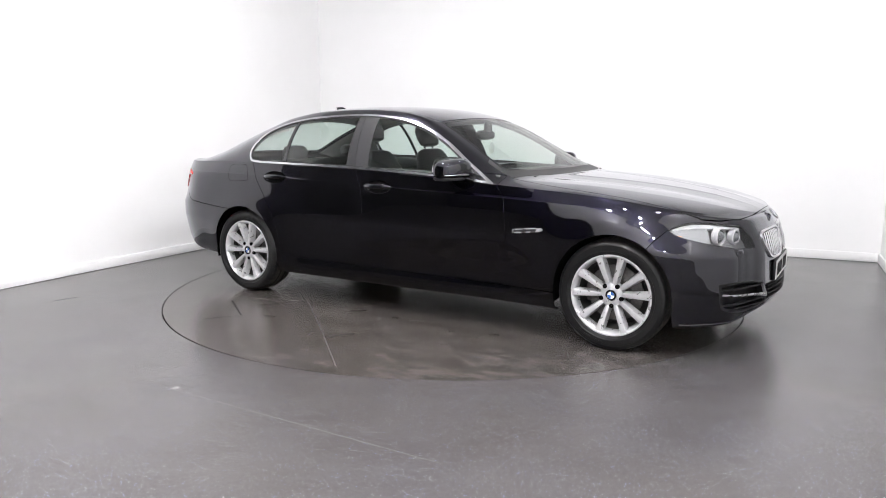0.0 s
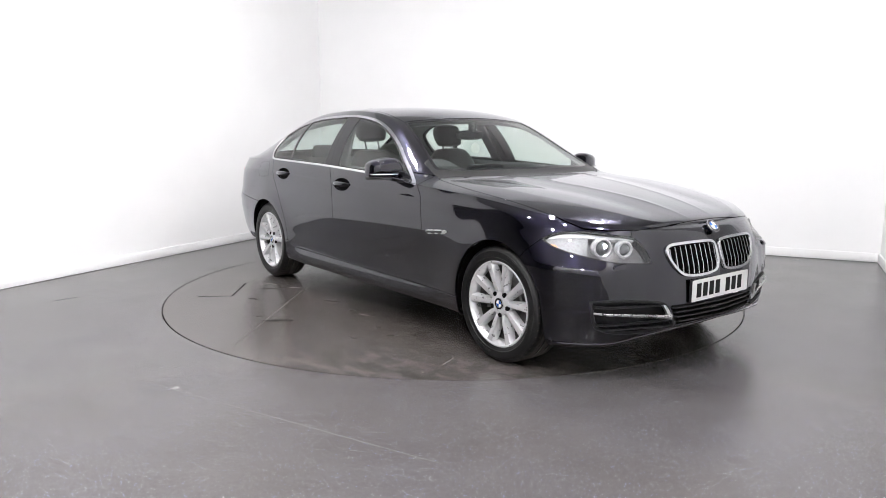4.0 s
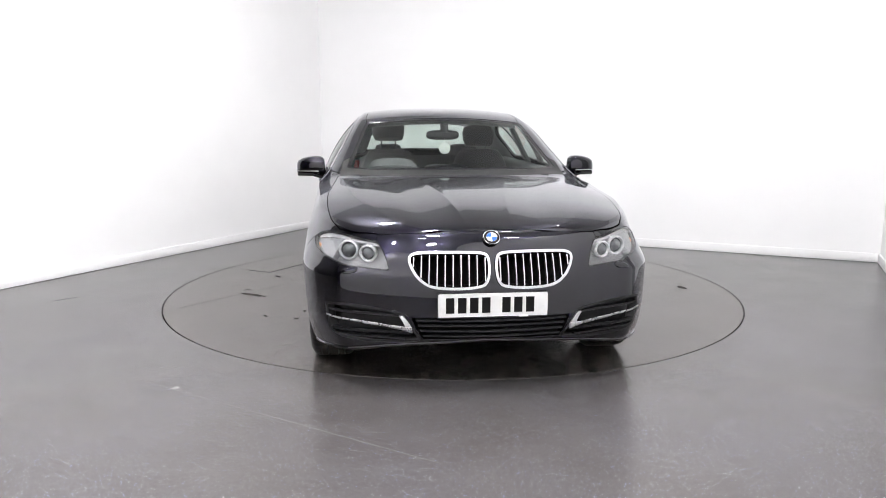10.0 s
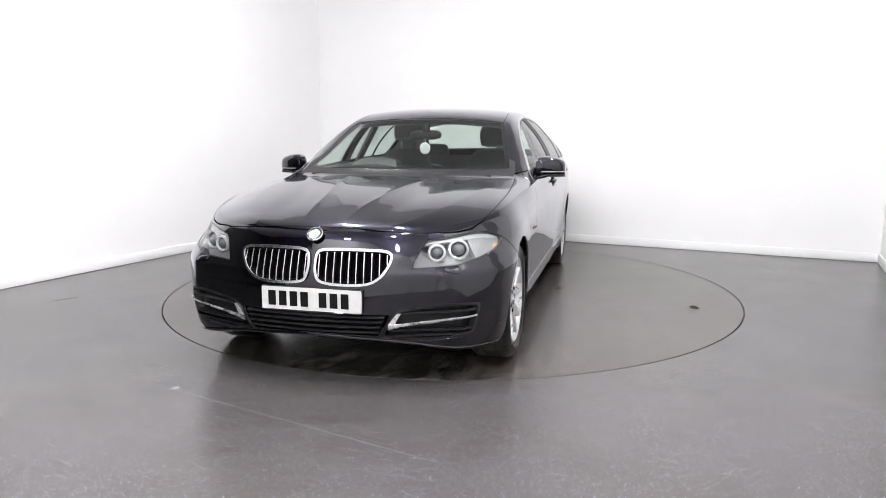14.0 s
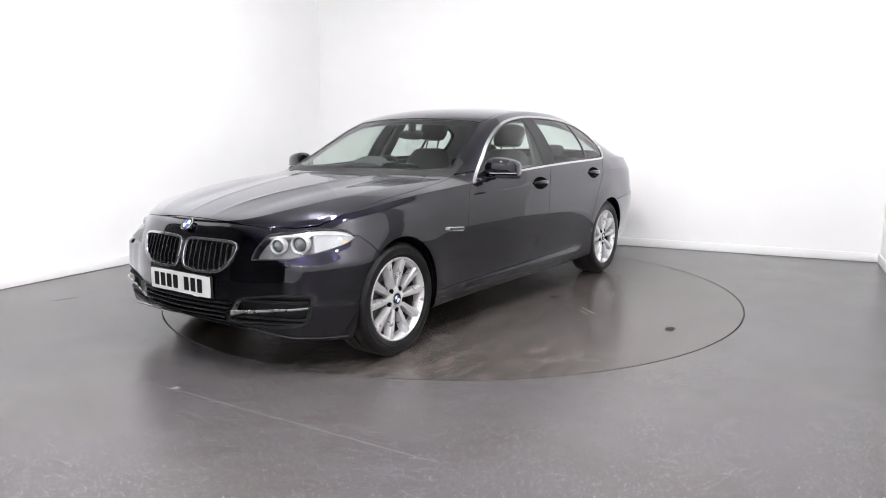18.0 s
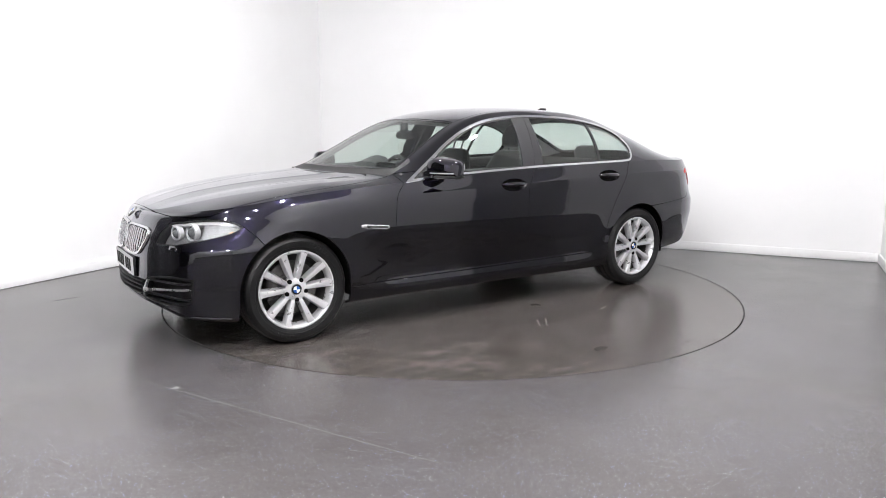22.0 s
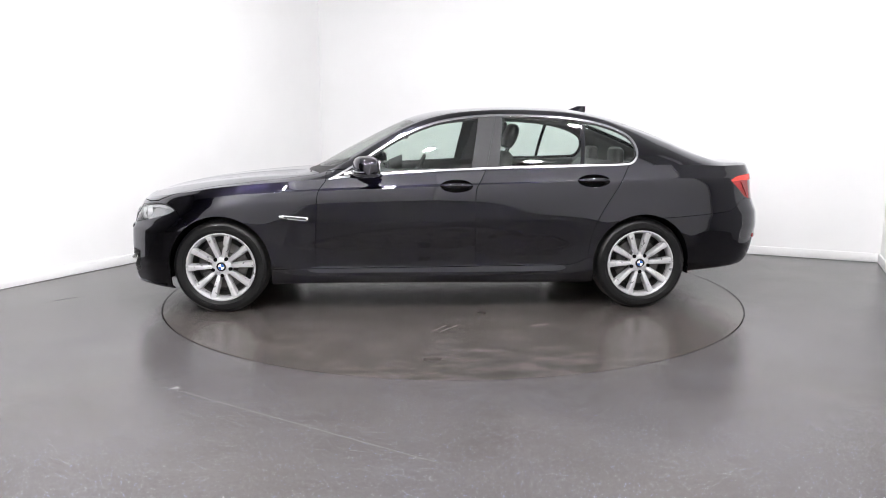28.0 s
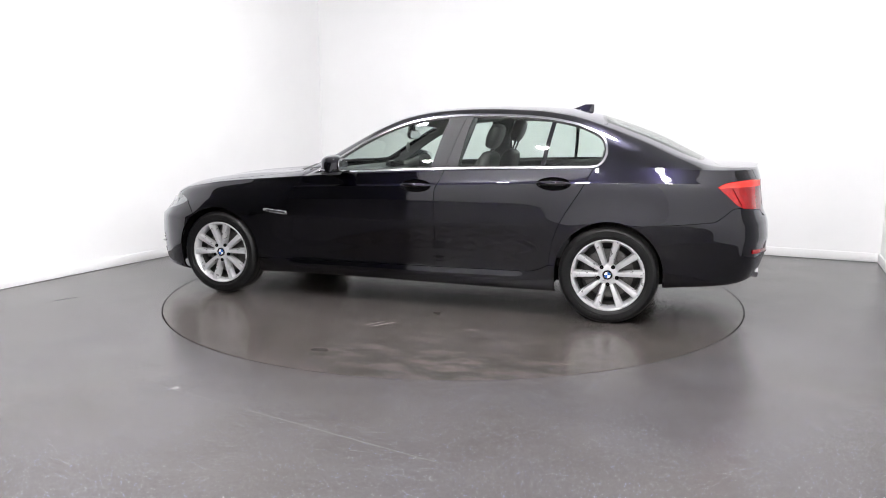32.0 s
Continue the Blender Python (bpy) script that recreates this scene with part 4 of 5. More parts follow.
for s, turn in ((1, lambda q: q), (-1, flipped)):
    door = panel("front_door", turn(handle_hole(door_front, *HANDLES[0])), PAINT, saloon, label="black front door with flush loop handle")
    reardoor = panel("rear_door", turn(handle_hole(door_rear, *HANDLES[1])), PAINT, saloon, label="black rear door")
    wing = panel("front_wing", turn(fender), PAINT, saloon, label="black front wing")
    frame_sheet = side_frame
    if s < 0:
        x, y, z, a = cols(side_frame)
        flap, frame_sheet = cut(side_frame, np.where((y > 0.7) & (z < 1.1), inside(rounded([(-1.435, 0.995), (-1.46, 1.008), (-1.60, 1.004), (-1.628, 0.98), (-1.618, 0.90), (-1.59, 0.878), (-1.42, 0.888), (-1.40, 0.91)], 5), x, z), -0.3), 0.0016)
        panel("fuel_flap", turn(flap), PAINT, saloon, label="black square fuel filler flap")
    panel("body_side_frame", turn(frame_sheet), PAINT, saloon, label="black pillars, roof rail and rear quarter in one pressing")
    panel("sill", turn(sill), PAINT, saloon, label="black sill")
    panel("window_trim", moved(turn(trim), -0.003), CHROME, saloon, 0.010, "polished metal window surround")
    panel("window_seal", moved(turn(seal), 0.004), PLASTIC, saloon, 0.006)
    for nm, S, parent in (("front_side_window", pane_f, door), ("rear_side_window", pane_r, reardoor), ("quarter_window", pane_q, reardoor)):
        g = panel(nm, moved(turn(S), 0.006), GLASS, parent, 0.004, "green-tinted side glass")
        g.visible_shadow = False
    panel("pillar_cover", moved(turn(post_f), 0.002), FILM, door, 0.008, "gloss black door post cover")
    panel("pillar_cover", moved(turn(post_r), 0.002), FILM, reardoor, 0.008, "gloss black door post cover")
    panel("window_divider", moved(turn(divider), 0.002), GLOSS_BLACK, reardoor, 0.008)

    # wheel-arch liner: a dark half tub
    for cx in (WHEEL_X, -WHEEL_X):
        rings = []
        for k in range(29):
            t = math.pi * (-0.06 + 1.12 * k / 28)
            r = ARCH + 0.010
            rings.append([Vector((cx + r * math.cos(t), s * yy, WHEEL_Z + r * math.sin(t) * (1.0 if math.sin(t) > 0 else 1.2))) for yy in (0.42, 0.6, 0.8, 0.875)])
        bm = bmesh.new()
        R = [[bm.verts.new(q) for q in r] for r in rings]
        for A, B in zip(R[:-1], R[1:]):
            for k in range(3):
                bm.faces.new((A[k], A[k + 1], B[k + 1], B[k]))
        bm.faces.new([r[0] for r in R])
        part("arch_liner", bm, DARK, saloon, "black wheel-arch liner")

    # door handles: an oval bowl with a loop across it
    for parent, hx, hz in ((door, -0.157, 0.887), (reardoor, -1.119, 0.921)):
        c = on_side(2.86 - hx + 0.01, hz)
        for _ in range(3):
            c = on_side(2.86 - hx + 0.01 + (c.x - hx), hz)
        bowl = []
        for u, dpt in ((1.06, -0.004), (1.0, 0.0005), (0.97, -0.001), (0.92, -0.008), (0.75, -0.024), (0.45, -0.036), (0.05, -0.040)):
            ring_ = []
            for t in [2 * math.pi * j / 48 for j in range(48)]:
                px, pz = hx + 0.113 * u * math.cos(t), hz + 0.0445 * u * math.sin(t)
                sy = on_side(2.87 - px, pz).y
                ring_.append((px, s * (sy + dpt), pz))
            bowl.append(ring_)
        h = part("door_handle", loft(bowl, False), GLOSS_BLACK, parent, "black handle bowl")
        bar = [(hx + 0.112 * q, s * (c.y - 0.002 + 0.022 * (1 - abs(q) ** 2.5)), hz + 0.004) for q in np.linspace(-1, 1, 17)]
        part("handle_bar", tube(bar, [0.006 + 0.008 * (1 - abs(q) ** 3) for q in np.linspace(-1, 1, 17)], 12, flat=1.25), PAINT, h)

    # side repeater badge on the wing
    pts = [on_side(q, zz, 0.004) for q, zz in zip(np.linspace(1.815, 2.01, 9), np.linspace(0.681, 0.661, 9))]
    rep = part("wing_badge", ribbon(mirrored(pts, s), [(0, s, 0)] * 9, 0.010, [0.012, 0.023, 0.024, 0.025, 0.025, 0.025, 0.025, 0.025, 0.025]), BLADE, wing, "bright metal side repeater badge")
    pts = [on_side(q, zz, 0.011) for q, zz in zip(np.linspace(1.85, 2.0, 5), np.linspace(0.6785, 0.6635, 5))]
    part("repeater_lens", ribbon(mirrored(pts, s), [(0, s, 0)] * 5, 0.004, 0.013), FILM, rep)

    # headlamp: lens over a silver housing with two ringed projectors
    lamp = panel("headlight", moved(turn(lamp_front), 0.058), LAMP_GREY, saloon, 0, "clear headlight with two ringed projectors and a chrome brow")
    panel("lens", moved(turn(lamp_front), 0.003), LENS, lamp, 0.006).visible_shadow = False
    x, y, z, a = cols(lamp_front)
    rim_in, rim_out = cut(lamp_front, inside(LAMP_FRONT, a, z) - 0.006)
    panel("lamp_housing", moved(turn(rim_out), 0.004), PLASTIC, lamp, 0.064)
    outer, _ = cut(lamp_front, a - 0.845)
    panel("indicator_reflector", moved(turn(outer), 0.022), INDICATOR, lamp, 0.034, "silver reflector with an amber bulb")
    x, y, z, a = cols(outer)
    amber, _ = cut(outer, np.minimum(np.minimum(a - 1.0, 1.05 - a), np.minimum(0.705 - z, z - 0.685)))
    panel("amber_reflector", moved(turn(amber), 0.018), AMBER, lamp, 0.01, "faint amber reflector")
    x, y, z, a = cols(lamp_front)
    brow, _ = cut(lamp_front, np.minimum(z - keyed([(0.55, 0.722), (0.7, 0.735), (0.9, 0.742), (1.1, 0.722)], a), inside(LAMP_FRONT, a, z) - 0.004))
    panel("lamp_brow", moved(turn(brow), 0.016), REFLECTOR, lamp, 0.03, "pale light strip along the top")
    for la, lz, lr in ((0.772, 0.687, 0.050), (0.634, 0.678, 0.043)):
        c = on_side(la, lz, -0.040)
        m = Matrix.Translation((c.x, s * c.y, c.z)) @ Matrix.Rotation(s * 0.32, 4, "Z")
        ringm = lathe([(lr, 0.0), (lr + 0.001, 0.012), (lr - 0.006, 0.016), (lr - 0.012, 0.010), (lr - 0.010, -0.02), (lr, -0.02)], 40, "x", True)
        bmesh.ops.transform(ringm, matrix=m, verts=ringm.verts)
        pr = part("projector_ring", ringm, REFLECTOR, lamp, "bright ring round a projector")
        bowlm = lathe([(lr - 0.010, 0.004), (lr * 0.72, -0.012), (lr * 0.70, -0.004), (lr * 0.66, 0.006), (lr * 0.45, 0.018), (lr * 0.2, 0.024), (0.0005, 0.026)], 36, "x")
        bmesh.ops.transform(bowlm, matrix=m, verts=bowlm.verts)
        part("projector", bowlm, PROJ, lamp, "grey projector lens")

    # headlamp washer cover on the bumper, slightly proud
    cover = []
    for u, o in ((1.0, 0.0), (0.97, 0.004), (0.85, 0.007), (0.4, 0.009), (0.02, 0.0095)):
        cover.append(mirrored([on_side(0.69 + 0.034 * u * math.copysign(abs(math.cos(t)) ** 0.6, math.cos(t)), 0.606 - 0.006 * u * math.cos(t) + 0.014 * u * math.copysign(abs(math.sin(t)) ** 0.6, math.sin(t)), o) for t in np.linspace(0, 2 * math.pi, 28, endpoint=False)], s))
    part("washer_cover", loft(cover, False), PAINT, nose, "black headlight washer cover")

    # tail lamp
    x, y, z, a = cols(lamp_rear)
    tail = panel("tail_light", moved(turn(lamp_rear), 0.002), RED_LENS, saloon, 0.02, "red wrap-round tail light")
    up_strip, _ = cut(lamp_rear, np.minimum(z - keyed([(5.0, 0.905), (5.15, 0.915), (5.35, 0.915), (5.6, 0.915)], a), inside(LAMP_REAR, a, z) - 0.006))
    panel("tail_reflector", moved(turn(up_strip), -0.001), plain("bright red reflector", (0.80, 0.05, 0.04), 0.06, vary=0.1), tail, 0.002)
    pts = [on_side(q, zz, 0.002) for q, zz in zip(np.linspace(5.13, 5.20, 5), np.linspace(0.905, 0.80, 5))]
    part("tail_rib", ribbon(mirrored(pts, s), [(-0.5, s, 0)] * 5, 0.006, 0.006), plain("dark red rib", (0.2, 0.01, 0.01), 0.2), tail)
    pts = [on_side(q, 0.503 - 0.05 * (q - 5.36), 0.003) for q in np.linspace(5.30, 5.58, 8)]
    part("rear_reflector", ribbon(mirrored(pts, s), [(-0.6, s * 0.8, 0)] * 8, 0.010, 0.026), RED_LENS, saloon, "red bumper reflector strip")
    tip = lathe([(0.032, -0.10), (0.039, -0.10), (0.041, 0.0), (0.039, 0.006), (0.035, 0.0), (0.033, -0.09)], 28, "x", True)
    bmesh.ops.transform(tip, matrix=Matrix.Translation((-2.425, s * 0.52, 0.345)) @ Matrix.Rotation(math.pi, 4, "Z"), verts=tip.verts)
    part("exhaust_tip", tip, CHROME, saloon, "chrome exhaust tailpipe")

    # kidney grille: chrome frame, recess coloured black as unlit, upright slats
    x, y, z, a = cols(kidney)
    hole, frame_k = cut(kidney, inside(KIDNEY, a, z) - 0.0112)
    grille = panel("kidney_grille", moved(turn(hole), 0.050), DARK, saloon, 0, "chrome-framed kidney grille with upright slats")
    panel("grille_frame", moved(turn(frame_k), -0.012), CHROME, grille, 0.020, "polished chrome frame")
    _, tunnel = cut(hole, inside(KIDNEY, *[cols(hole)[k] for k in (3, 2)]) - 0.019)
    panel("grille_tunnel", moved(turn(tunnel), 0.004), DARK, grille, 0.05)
    for k in range(10):
        ga = 0.038 + (0.382 - 0.038) * k / 9
        zs = np.linspace(0.50, 0.73, 120)
        ok = zs[inside(KIDNEY, np.full(120, ga), zs) > 0.014]
        if len(ok) < 5:
            continue
        pts = [on_side(ga, q, 0.004) for q in np.linspace(ok[0], ok[-1], 9)]
        rings = [[q + Vector(v) for v in ((-0.004, -0.0034, 0), (0.003, -0.0027, 0), (0.003, 0.0027, 0), (-0.004, 0.0034, 0))] for q in mirrored(pts, s)]
        bar = part("slat", loft(rings), CHROME, grille, "bright upright slat")
        rings = [[q + Vector(v) for v in ((-0.0045, -0.0022, 0), (-0.0045, 0.0022, 0), (-0.030, 0.0016, 0), (-0.030, -0.0016, 0))] for q in mirrored(pts, s)]
        part("slat_back", loft(rings), DARK, grille, "black back of a slat")

    # lower air intake with a bright blade
    duct = panel("air_intake", moved(turn(intake), 0.045), PLASTIC, saloon, 0, "black corner air intake with a bright blade")
    x, y, z, a = cols(intake)
    ins, edge = cut(intake, inside(INTAKE, a, z) - 0.012)
    panel("intake_frame", moved(turn(edge), 0.002), PLASTIC, duct, 0.05)
    for z0, z1, a0 in ((0.396, 0.408, 0.44), (0.313, 0.315, 0.39), (0.283, 0.293, 0.42)):
        pts = [on_side(q, zz, -0.016) for q, zz in zip(np.linspace(a0, 0.80, 14), np.linspace(z0, z1, 14))]
        outs = [(p.x - 1.7, s * p.y * 0.6, 0.1) for p in pts]
        part("fin", ribbon(mirrored(pts, s), outs, 0.03, 0.012), PLASTIC, duct)
    qa = np.linspace(0.385, 0.803, 22)
    pts = [on_side(q, zz, 0.007) for q, zz in zip(qa, keyed([(0.385, 0.334), (0.45, 0.343), (0.60, 0.360), (0.70, 0.373), (0.82, 0.383)], qa))]
    outs = [(p.x - 1.7, s * p.y * 0.6, 0.35) for p in pts]
    part("blade", ribbon(mirrored(pts, s), outs, 0.014, [0.028, 0.024, 0.019] + [0.015 - 0.0004 * k for k in range(19)]), BLADE, duct, "satin metal blade")
    qz = np.linspace(0.335, 0.400, 7)
    pts = [on_side(0.388 + 0.045 * (k / 6) ** 1.3, q, 0.003) for k, q in enumerate(qz)]
    bm = loft([[p + Vector((0.006, s * w, 0)) for w in (-0.004, 0.014 + 0.012 * (1 - k / 6))] + [p + Vector((-0.008, s * w, 0)) for w in (0.014 + 0.012 * (1 - k / 6), -0.004)] for k, p in enumerate(mirrored(pts, s))])
    part("blade_end", bm, SATIN, duct)

# rolled lower edge of the front bumper
qa = np.linspace(-1.0, 1.0, 61)
pts = [on_side(abs(q), float(keyed([(0, .284), (.42, .256), (.7, .220), (1.0, .200)], abs(q))), 0.001) for q in qa]
pts = [Vector((p.x, p.y * (1 if q >= 0 else -1), p.z)) for p, q in zip(pts, qa)]
part("bumper_lip", tube(pts, 0.008, 10), PAINT, nose, "rolled lower edge of the bumper")

# middle of the lower grille: its bars before a sheet coloured as shade
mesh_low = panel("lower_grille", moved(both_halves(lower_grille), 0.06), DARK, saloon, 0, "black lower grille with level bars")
for zz in (0.305, 0.330, 0.355, 0.378):
    qa = np.linspace(-0.375 + (0.392 - zz) * 0.45, 0.375 - (0.392 - zz) * 0.45, 25)
    pts = [on_side(abs(q), zz, -0.012) for q in qa]
    pts = [Vector((p.x, p.y * (1 if q >= 0 else -1), p.z)) for p, q in zip(pts, qa)]
    part("grille_bar", ribbon(pts, [(1, 0, 0)] * 25, 0.04, 0.010), PLASTIC, mesh_low)

# number plate: white with plain bars in place of its characters
plate = new("number_plate")
plate.parent = saloon
tagged(plate, "white number plate with black bars")
part("plate_base", slab(rounded([(-0.26, -0.0555), (-0.253, -0.0555), (0.253, -0.0555), (0.26, -0.0485), (0.26, 0.0485), (0.253, 0.0555), (-0.253, 0.0555), (-0.26, 0.0485), (-0.26, -0.0485)], 3), 0.004, Matrix.Translation((2.270, 0, 0.454)) @ Matrix(((0, 0, 1, 0), (1, 0, 0, 0), (0, 1, 0, 0), (0, 0, 0, 1)))), PLATE_WHITE, plate, smooth=False)
part("plate_holder", box(2.262, 0, 0.452, 0.014, 0.53, 0.12, 0.004), PLASTIC, plate)
for k, by in enumerate((-0.205, -0.148, -0.091, -0.034, 0.062, 0.119, 0.176)):
    part("bar", box(2.2750, by, 0.454, 0.002, 0.040, 0.074, 0.0006), INK, plate, smooth=False)
for by in (-0.243, 0.243):
    part("plate_screw", box(2.2752, by, 0.447, 0.003, 0.010, 0.010, 0.001), PLATE_WHITE, plate)
part("bar", box(2.2750, -0.095, 0.4015, 0.002, 0.09, 0.003), WHITE, plate, smooth=False)
part("bar", box(2.2750, 0.065, 0.4015, 0.002, 0.14, 0.003), WHITE, plate, smooth=False)
part("sticker", box(2.2760, 0.145, 0.4000, 0.002, 0.045, 0.010), WHITE, plate, smooth=False)


def roundel(parent, m, r, name="emblem"):
    """Round badge: dark ring with quarters in blue and white, plain."""
    def put(bm):
        bmesh.ops.transform(bm, matrix=m, verts=bm.verts)
        return bm
    top = part(name, put(lathe([(r, -0.004), (r, 0.002), (r * 0.95, 0.0045), (r * 0.90, 0.0035), (r * 0.66, 0.0035), (r * 0.64, 0.0045), (r * 0.60, 0.0030), (0.0005, 0.0030)], 40, "z")), CHROME, parent, "round blue and white emblem")
    part("emblem_ring", put(lathe([(r * 0.90, 0.0034), (r * 0.89, 0.0042), (r * 0.67, 0.0042), (r * 0.66, 0.0034)], 40, "z")), GLOSS_BLACK, top)
    for k in range(4):
        arc = [(0.0, 0.0)] + [(r * 0.60 * math.cos(t), r * 0.60 * math.sin(t)) for t in np.linspace(k * math.pi / 2, (k + 1) * math.pi / 2, 8)]
        part("emblem_quarter", put(slab(arc, 0.0012, Matrix.Translation((0, 0, 0.0030)))), BLUE if k % 2 else WHITE, top, smooth=False)
    return top


nrm = Vector((0.72, 0, 0.69)).normalized()
roundel(saloon, look((2.2045, 0, 0.7647), Vector((2.2045, 0, 0.7647)) - nrm), 0.041)

# roof aerial fin, screen wipers
fin = loft([oval((-1.275 + q, 0, 1.408 + 0.0115 * k), (1, 0, 0), (0, 1, 0), q, 0.030 * (1 - k / 6.5), 20, 2.2) for k, q in enumerate((0.105, 0.098, 0.083, 0.066, 0.050, 0.036))])
part("aerial_fin", fin, PAINT, saloon, "black roof aerial fin")
for y0, y1 in ((0.62, 0.02), (-0.05, -0.62)):
    pts = [(0.905 - 0.05 * abs(q), q, 0.976) for q in np.linspace(y0, y1, 9)]
    part("wiper", tube(pts, 0.006, 8), PLASTIC, saloon, "black wiper arm")


# ---- door mirrors ----
for s in (1, -1):
    rings = []
    for q, hx, hz, cx, cz in ((0.862, 0.034, 0.036, 0.500, 1.008), (0.868, 0.062, 0.058, 0.492, 1.018), (0.885, 0.078, 0.064, 0.478, 1.026), (0.92, 0.085, 0.066, 0.466, 1.029), (0.97, 0.084, 0.063, 0.454, 1.027),
                              (1.015, 0.076, 0.057, 0.444, 1.022), (1.044, 0.058, 0.049, 0.436, 1.015), (1.056, 0.034, 0.036, 0.432, 1.009)):
        rings.append(oval((cx, s * q, cz), (1, 0, 0), (0, 0, 1), hx, hz, 36, 2.9))
    mir = part("door_mirror", loft(rings), PAINT, saloon, "black door mirror")
    low = []
    for q, hx, cx in ((0.90, 0.05, 0.50), (0.95, 0.080, 0.468), (1.0, 0.084, 0.448), (1.04, 0.064, 0.437), (1.053, 0.035, 0.431)):
        low.append(oval((cx + 0.002, s * q, 0.968), (1, 0, 0), (0, 0, 1), hx, 0.013, 24, 2.4))
    part("mirror_base", loft(low), PLASTIC, mir, "black plastic lower shell")
    arm = [oval((0.545 - 0.012 * k, s * (0.845 + 0.024 * k), 0.945 + 0.006 * k), (1, 0, 0), (0, 0, 1), 0.055, 0.016, 20, 2.3) for k in range(5)]
    part("mirror_arm", loft(arm), PAINT, mir)
    part("mirror_glass", loft([oval((0.373, s * 0.965, 1.024), (0, 1, 0), (0, 0, 1), 0.074, 0.046, 28, 3), oval((0.367, s * 0.965, 1.024), (0, 1, 0), (0, 0, 1), 0.071, 0.043, 28, 3)]), CHROME, mir, "silvered mirror glass")
    # thin satin bar added as the pale seam line of the shell
    pts = [(x_, s * y_, 0.992) for x_, y_ in ((0.553, 0.905), (0.550, 0.93), (0.541, 0.965), (0.525, 1.01), (0.500, 1.042), (0.470, 1.056))]
    part("mirror_seam", tube(pts, 0.0035, 8), SATIN, mir)
    part("mirror_gusset", loft([[(0.66, s * 0.838, 0.962), (0.50, s * 0.862, 0.962), (0.50, s * 0.842, 1.02)], [(0.66, s * 0.850, 0.962), (0.50, s * 0.874, 0.962), (0.50, s * 0.854, 1.02)]]), GLOSS_BLACK, mir)


# ---- wheels ----
def wheel():
    """Own axes: y is the axle, outward; centre at the hub."""
    top = new("wheel")
    tagged(top, "silver ten-spoke alloy wheel with a black road tyre")
    R, n = 0.3262, 144
    prof = [(0.232, -0.100), (0.250, -0.110), (0.280, -0.116), (0.303, -0.112), (0.316, -0.100), (R - 0.002, -0.085), (R, -0.05), (R, -0.034), (R - 0.008, -0.033), (R - 0.008, -0.026), (R, -0.025), (R, 0.0),
            (R, 0.022), (R - 0.008, 0.023), (R - 0.008, 0.030), (R, 0.031), (R, 0.05), (R - 0.002, 0.085), (0.316, 0.100), (0.303, 0.112), (0.297, 0.1135), (0.294, 0.1165), (0.282, 0.1165), (0.262, 0.1145), (0.259, 0.1115), (0.250, 0.110), (0.240, 0.104), (0.232, 0.098)]
    tyre = lathe(prof, n)
    for v in tyre.verts:  # shoulder blocks
        r = math.hypot(v.co.x, v.co.z)
        if 0.08 < abs(v.co.y) < 0.105 and r > 0.308:
            k = round(math.atan2(v.co.z, v.co.x) / (2 * math.pi) * n)
            if k % 3 == 0:
                v.co.x *= 0.991
                v.co.z *= 0.991
    ty = part("tyre", tyre, RUBBER, top, "black rubber tyre with grooved tread")
    # raised tread blocks with road dust, in five rows
    tb = bmesh.new()
    for row, (y0, y1) in enumerate(((-0.098, -0.066), (-0.058, -0.034), (-0.024, 0.022), (0.032, 0.058), (0.066, 0.098))):
        count = 84
        for k in range(count):
            t0 = 2 * math.pi * (k + 0.25 * (row % 2)) / count
            t1 = t0 + 2 * math.pi / count * 0.86
            ring_ = []
            for rr_ in (R - 0.008, R + 0.0006):
                for yy, tt in ((y0, t0), (y1, t0 + 0.012), (y1, t1 + 0.012), (y0, t1)):
                    drop = 0.011 * max(0, abs(yy) - 0.07) / 0.028
                    ring_.append(tb.verts.new(((rr_ - drop) * math.cos(tt), yy, (rr_ - drop) * math.sin(tt))))
            a_, b_ = ring_[:4], ring_[4:]
            tb.faces.new(b_)
            for i in range(4):
                tb.faces.new((a_[i], a_[(i + 1) % 4], b_[(i + 1) % 4], b_[i]))
    bmesh.ops.recalc_face_normals(tb, faces=tb.faces)
    tagged(part("tread", tb, TREAD, ty, smooth=False), "dusty brown-black tread blocks", kind="stuff")
    # writing on the sidewall as plain raised bars
    for k0 in (0.35, 3.3):
        for j in range(7):
            t = k0 + j * 0.085
            b = box(0, 0, 0, 0.022, 0.0016, 0.014, 0.0005)
            bmesh.ops.transform(b, matrix=Matrix.Rotation(-t, 4, "Y") @ Matrix.Translation((0, 0.1172, 0.281)), verts=b.verts)
            part("raised_bar", b, RUBBER, ty)
    rim = lathe([(0.236, 0.098), (0.240, 0.104), (0.238, 0.108), (0.231, 0.108), (0.226, 0.102), (0.219, 0.092), (0.213, 0.070), (0.209, 0.02), (0.205, -0.05), (0.212, -0.095), (0.236, -0.10)], 96)
    rm = part("rim", rim, ALLOY, top, "silver alloy rim")
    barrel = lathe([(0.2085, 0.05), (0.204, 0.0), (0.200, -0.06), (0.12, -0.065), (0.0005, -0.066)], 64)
    part("rim_barrel", barrel, ALLOY_DARK, top, "dark inner barrel")
    disc = lathe([(0.165, 0.008), (0.165, 0.0), (0.10, 0.0), (0.09, 0.014), (0.0005, 0.014), (0.0005, 0.020), (0.092, 0.020), (0.10, 0.010), (0.163, 0.010)], 64)
    part("brake_disc", disc, DISC, top, "worn steel brake disc")
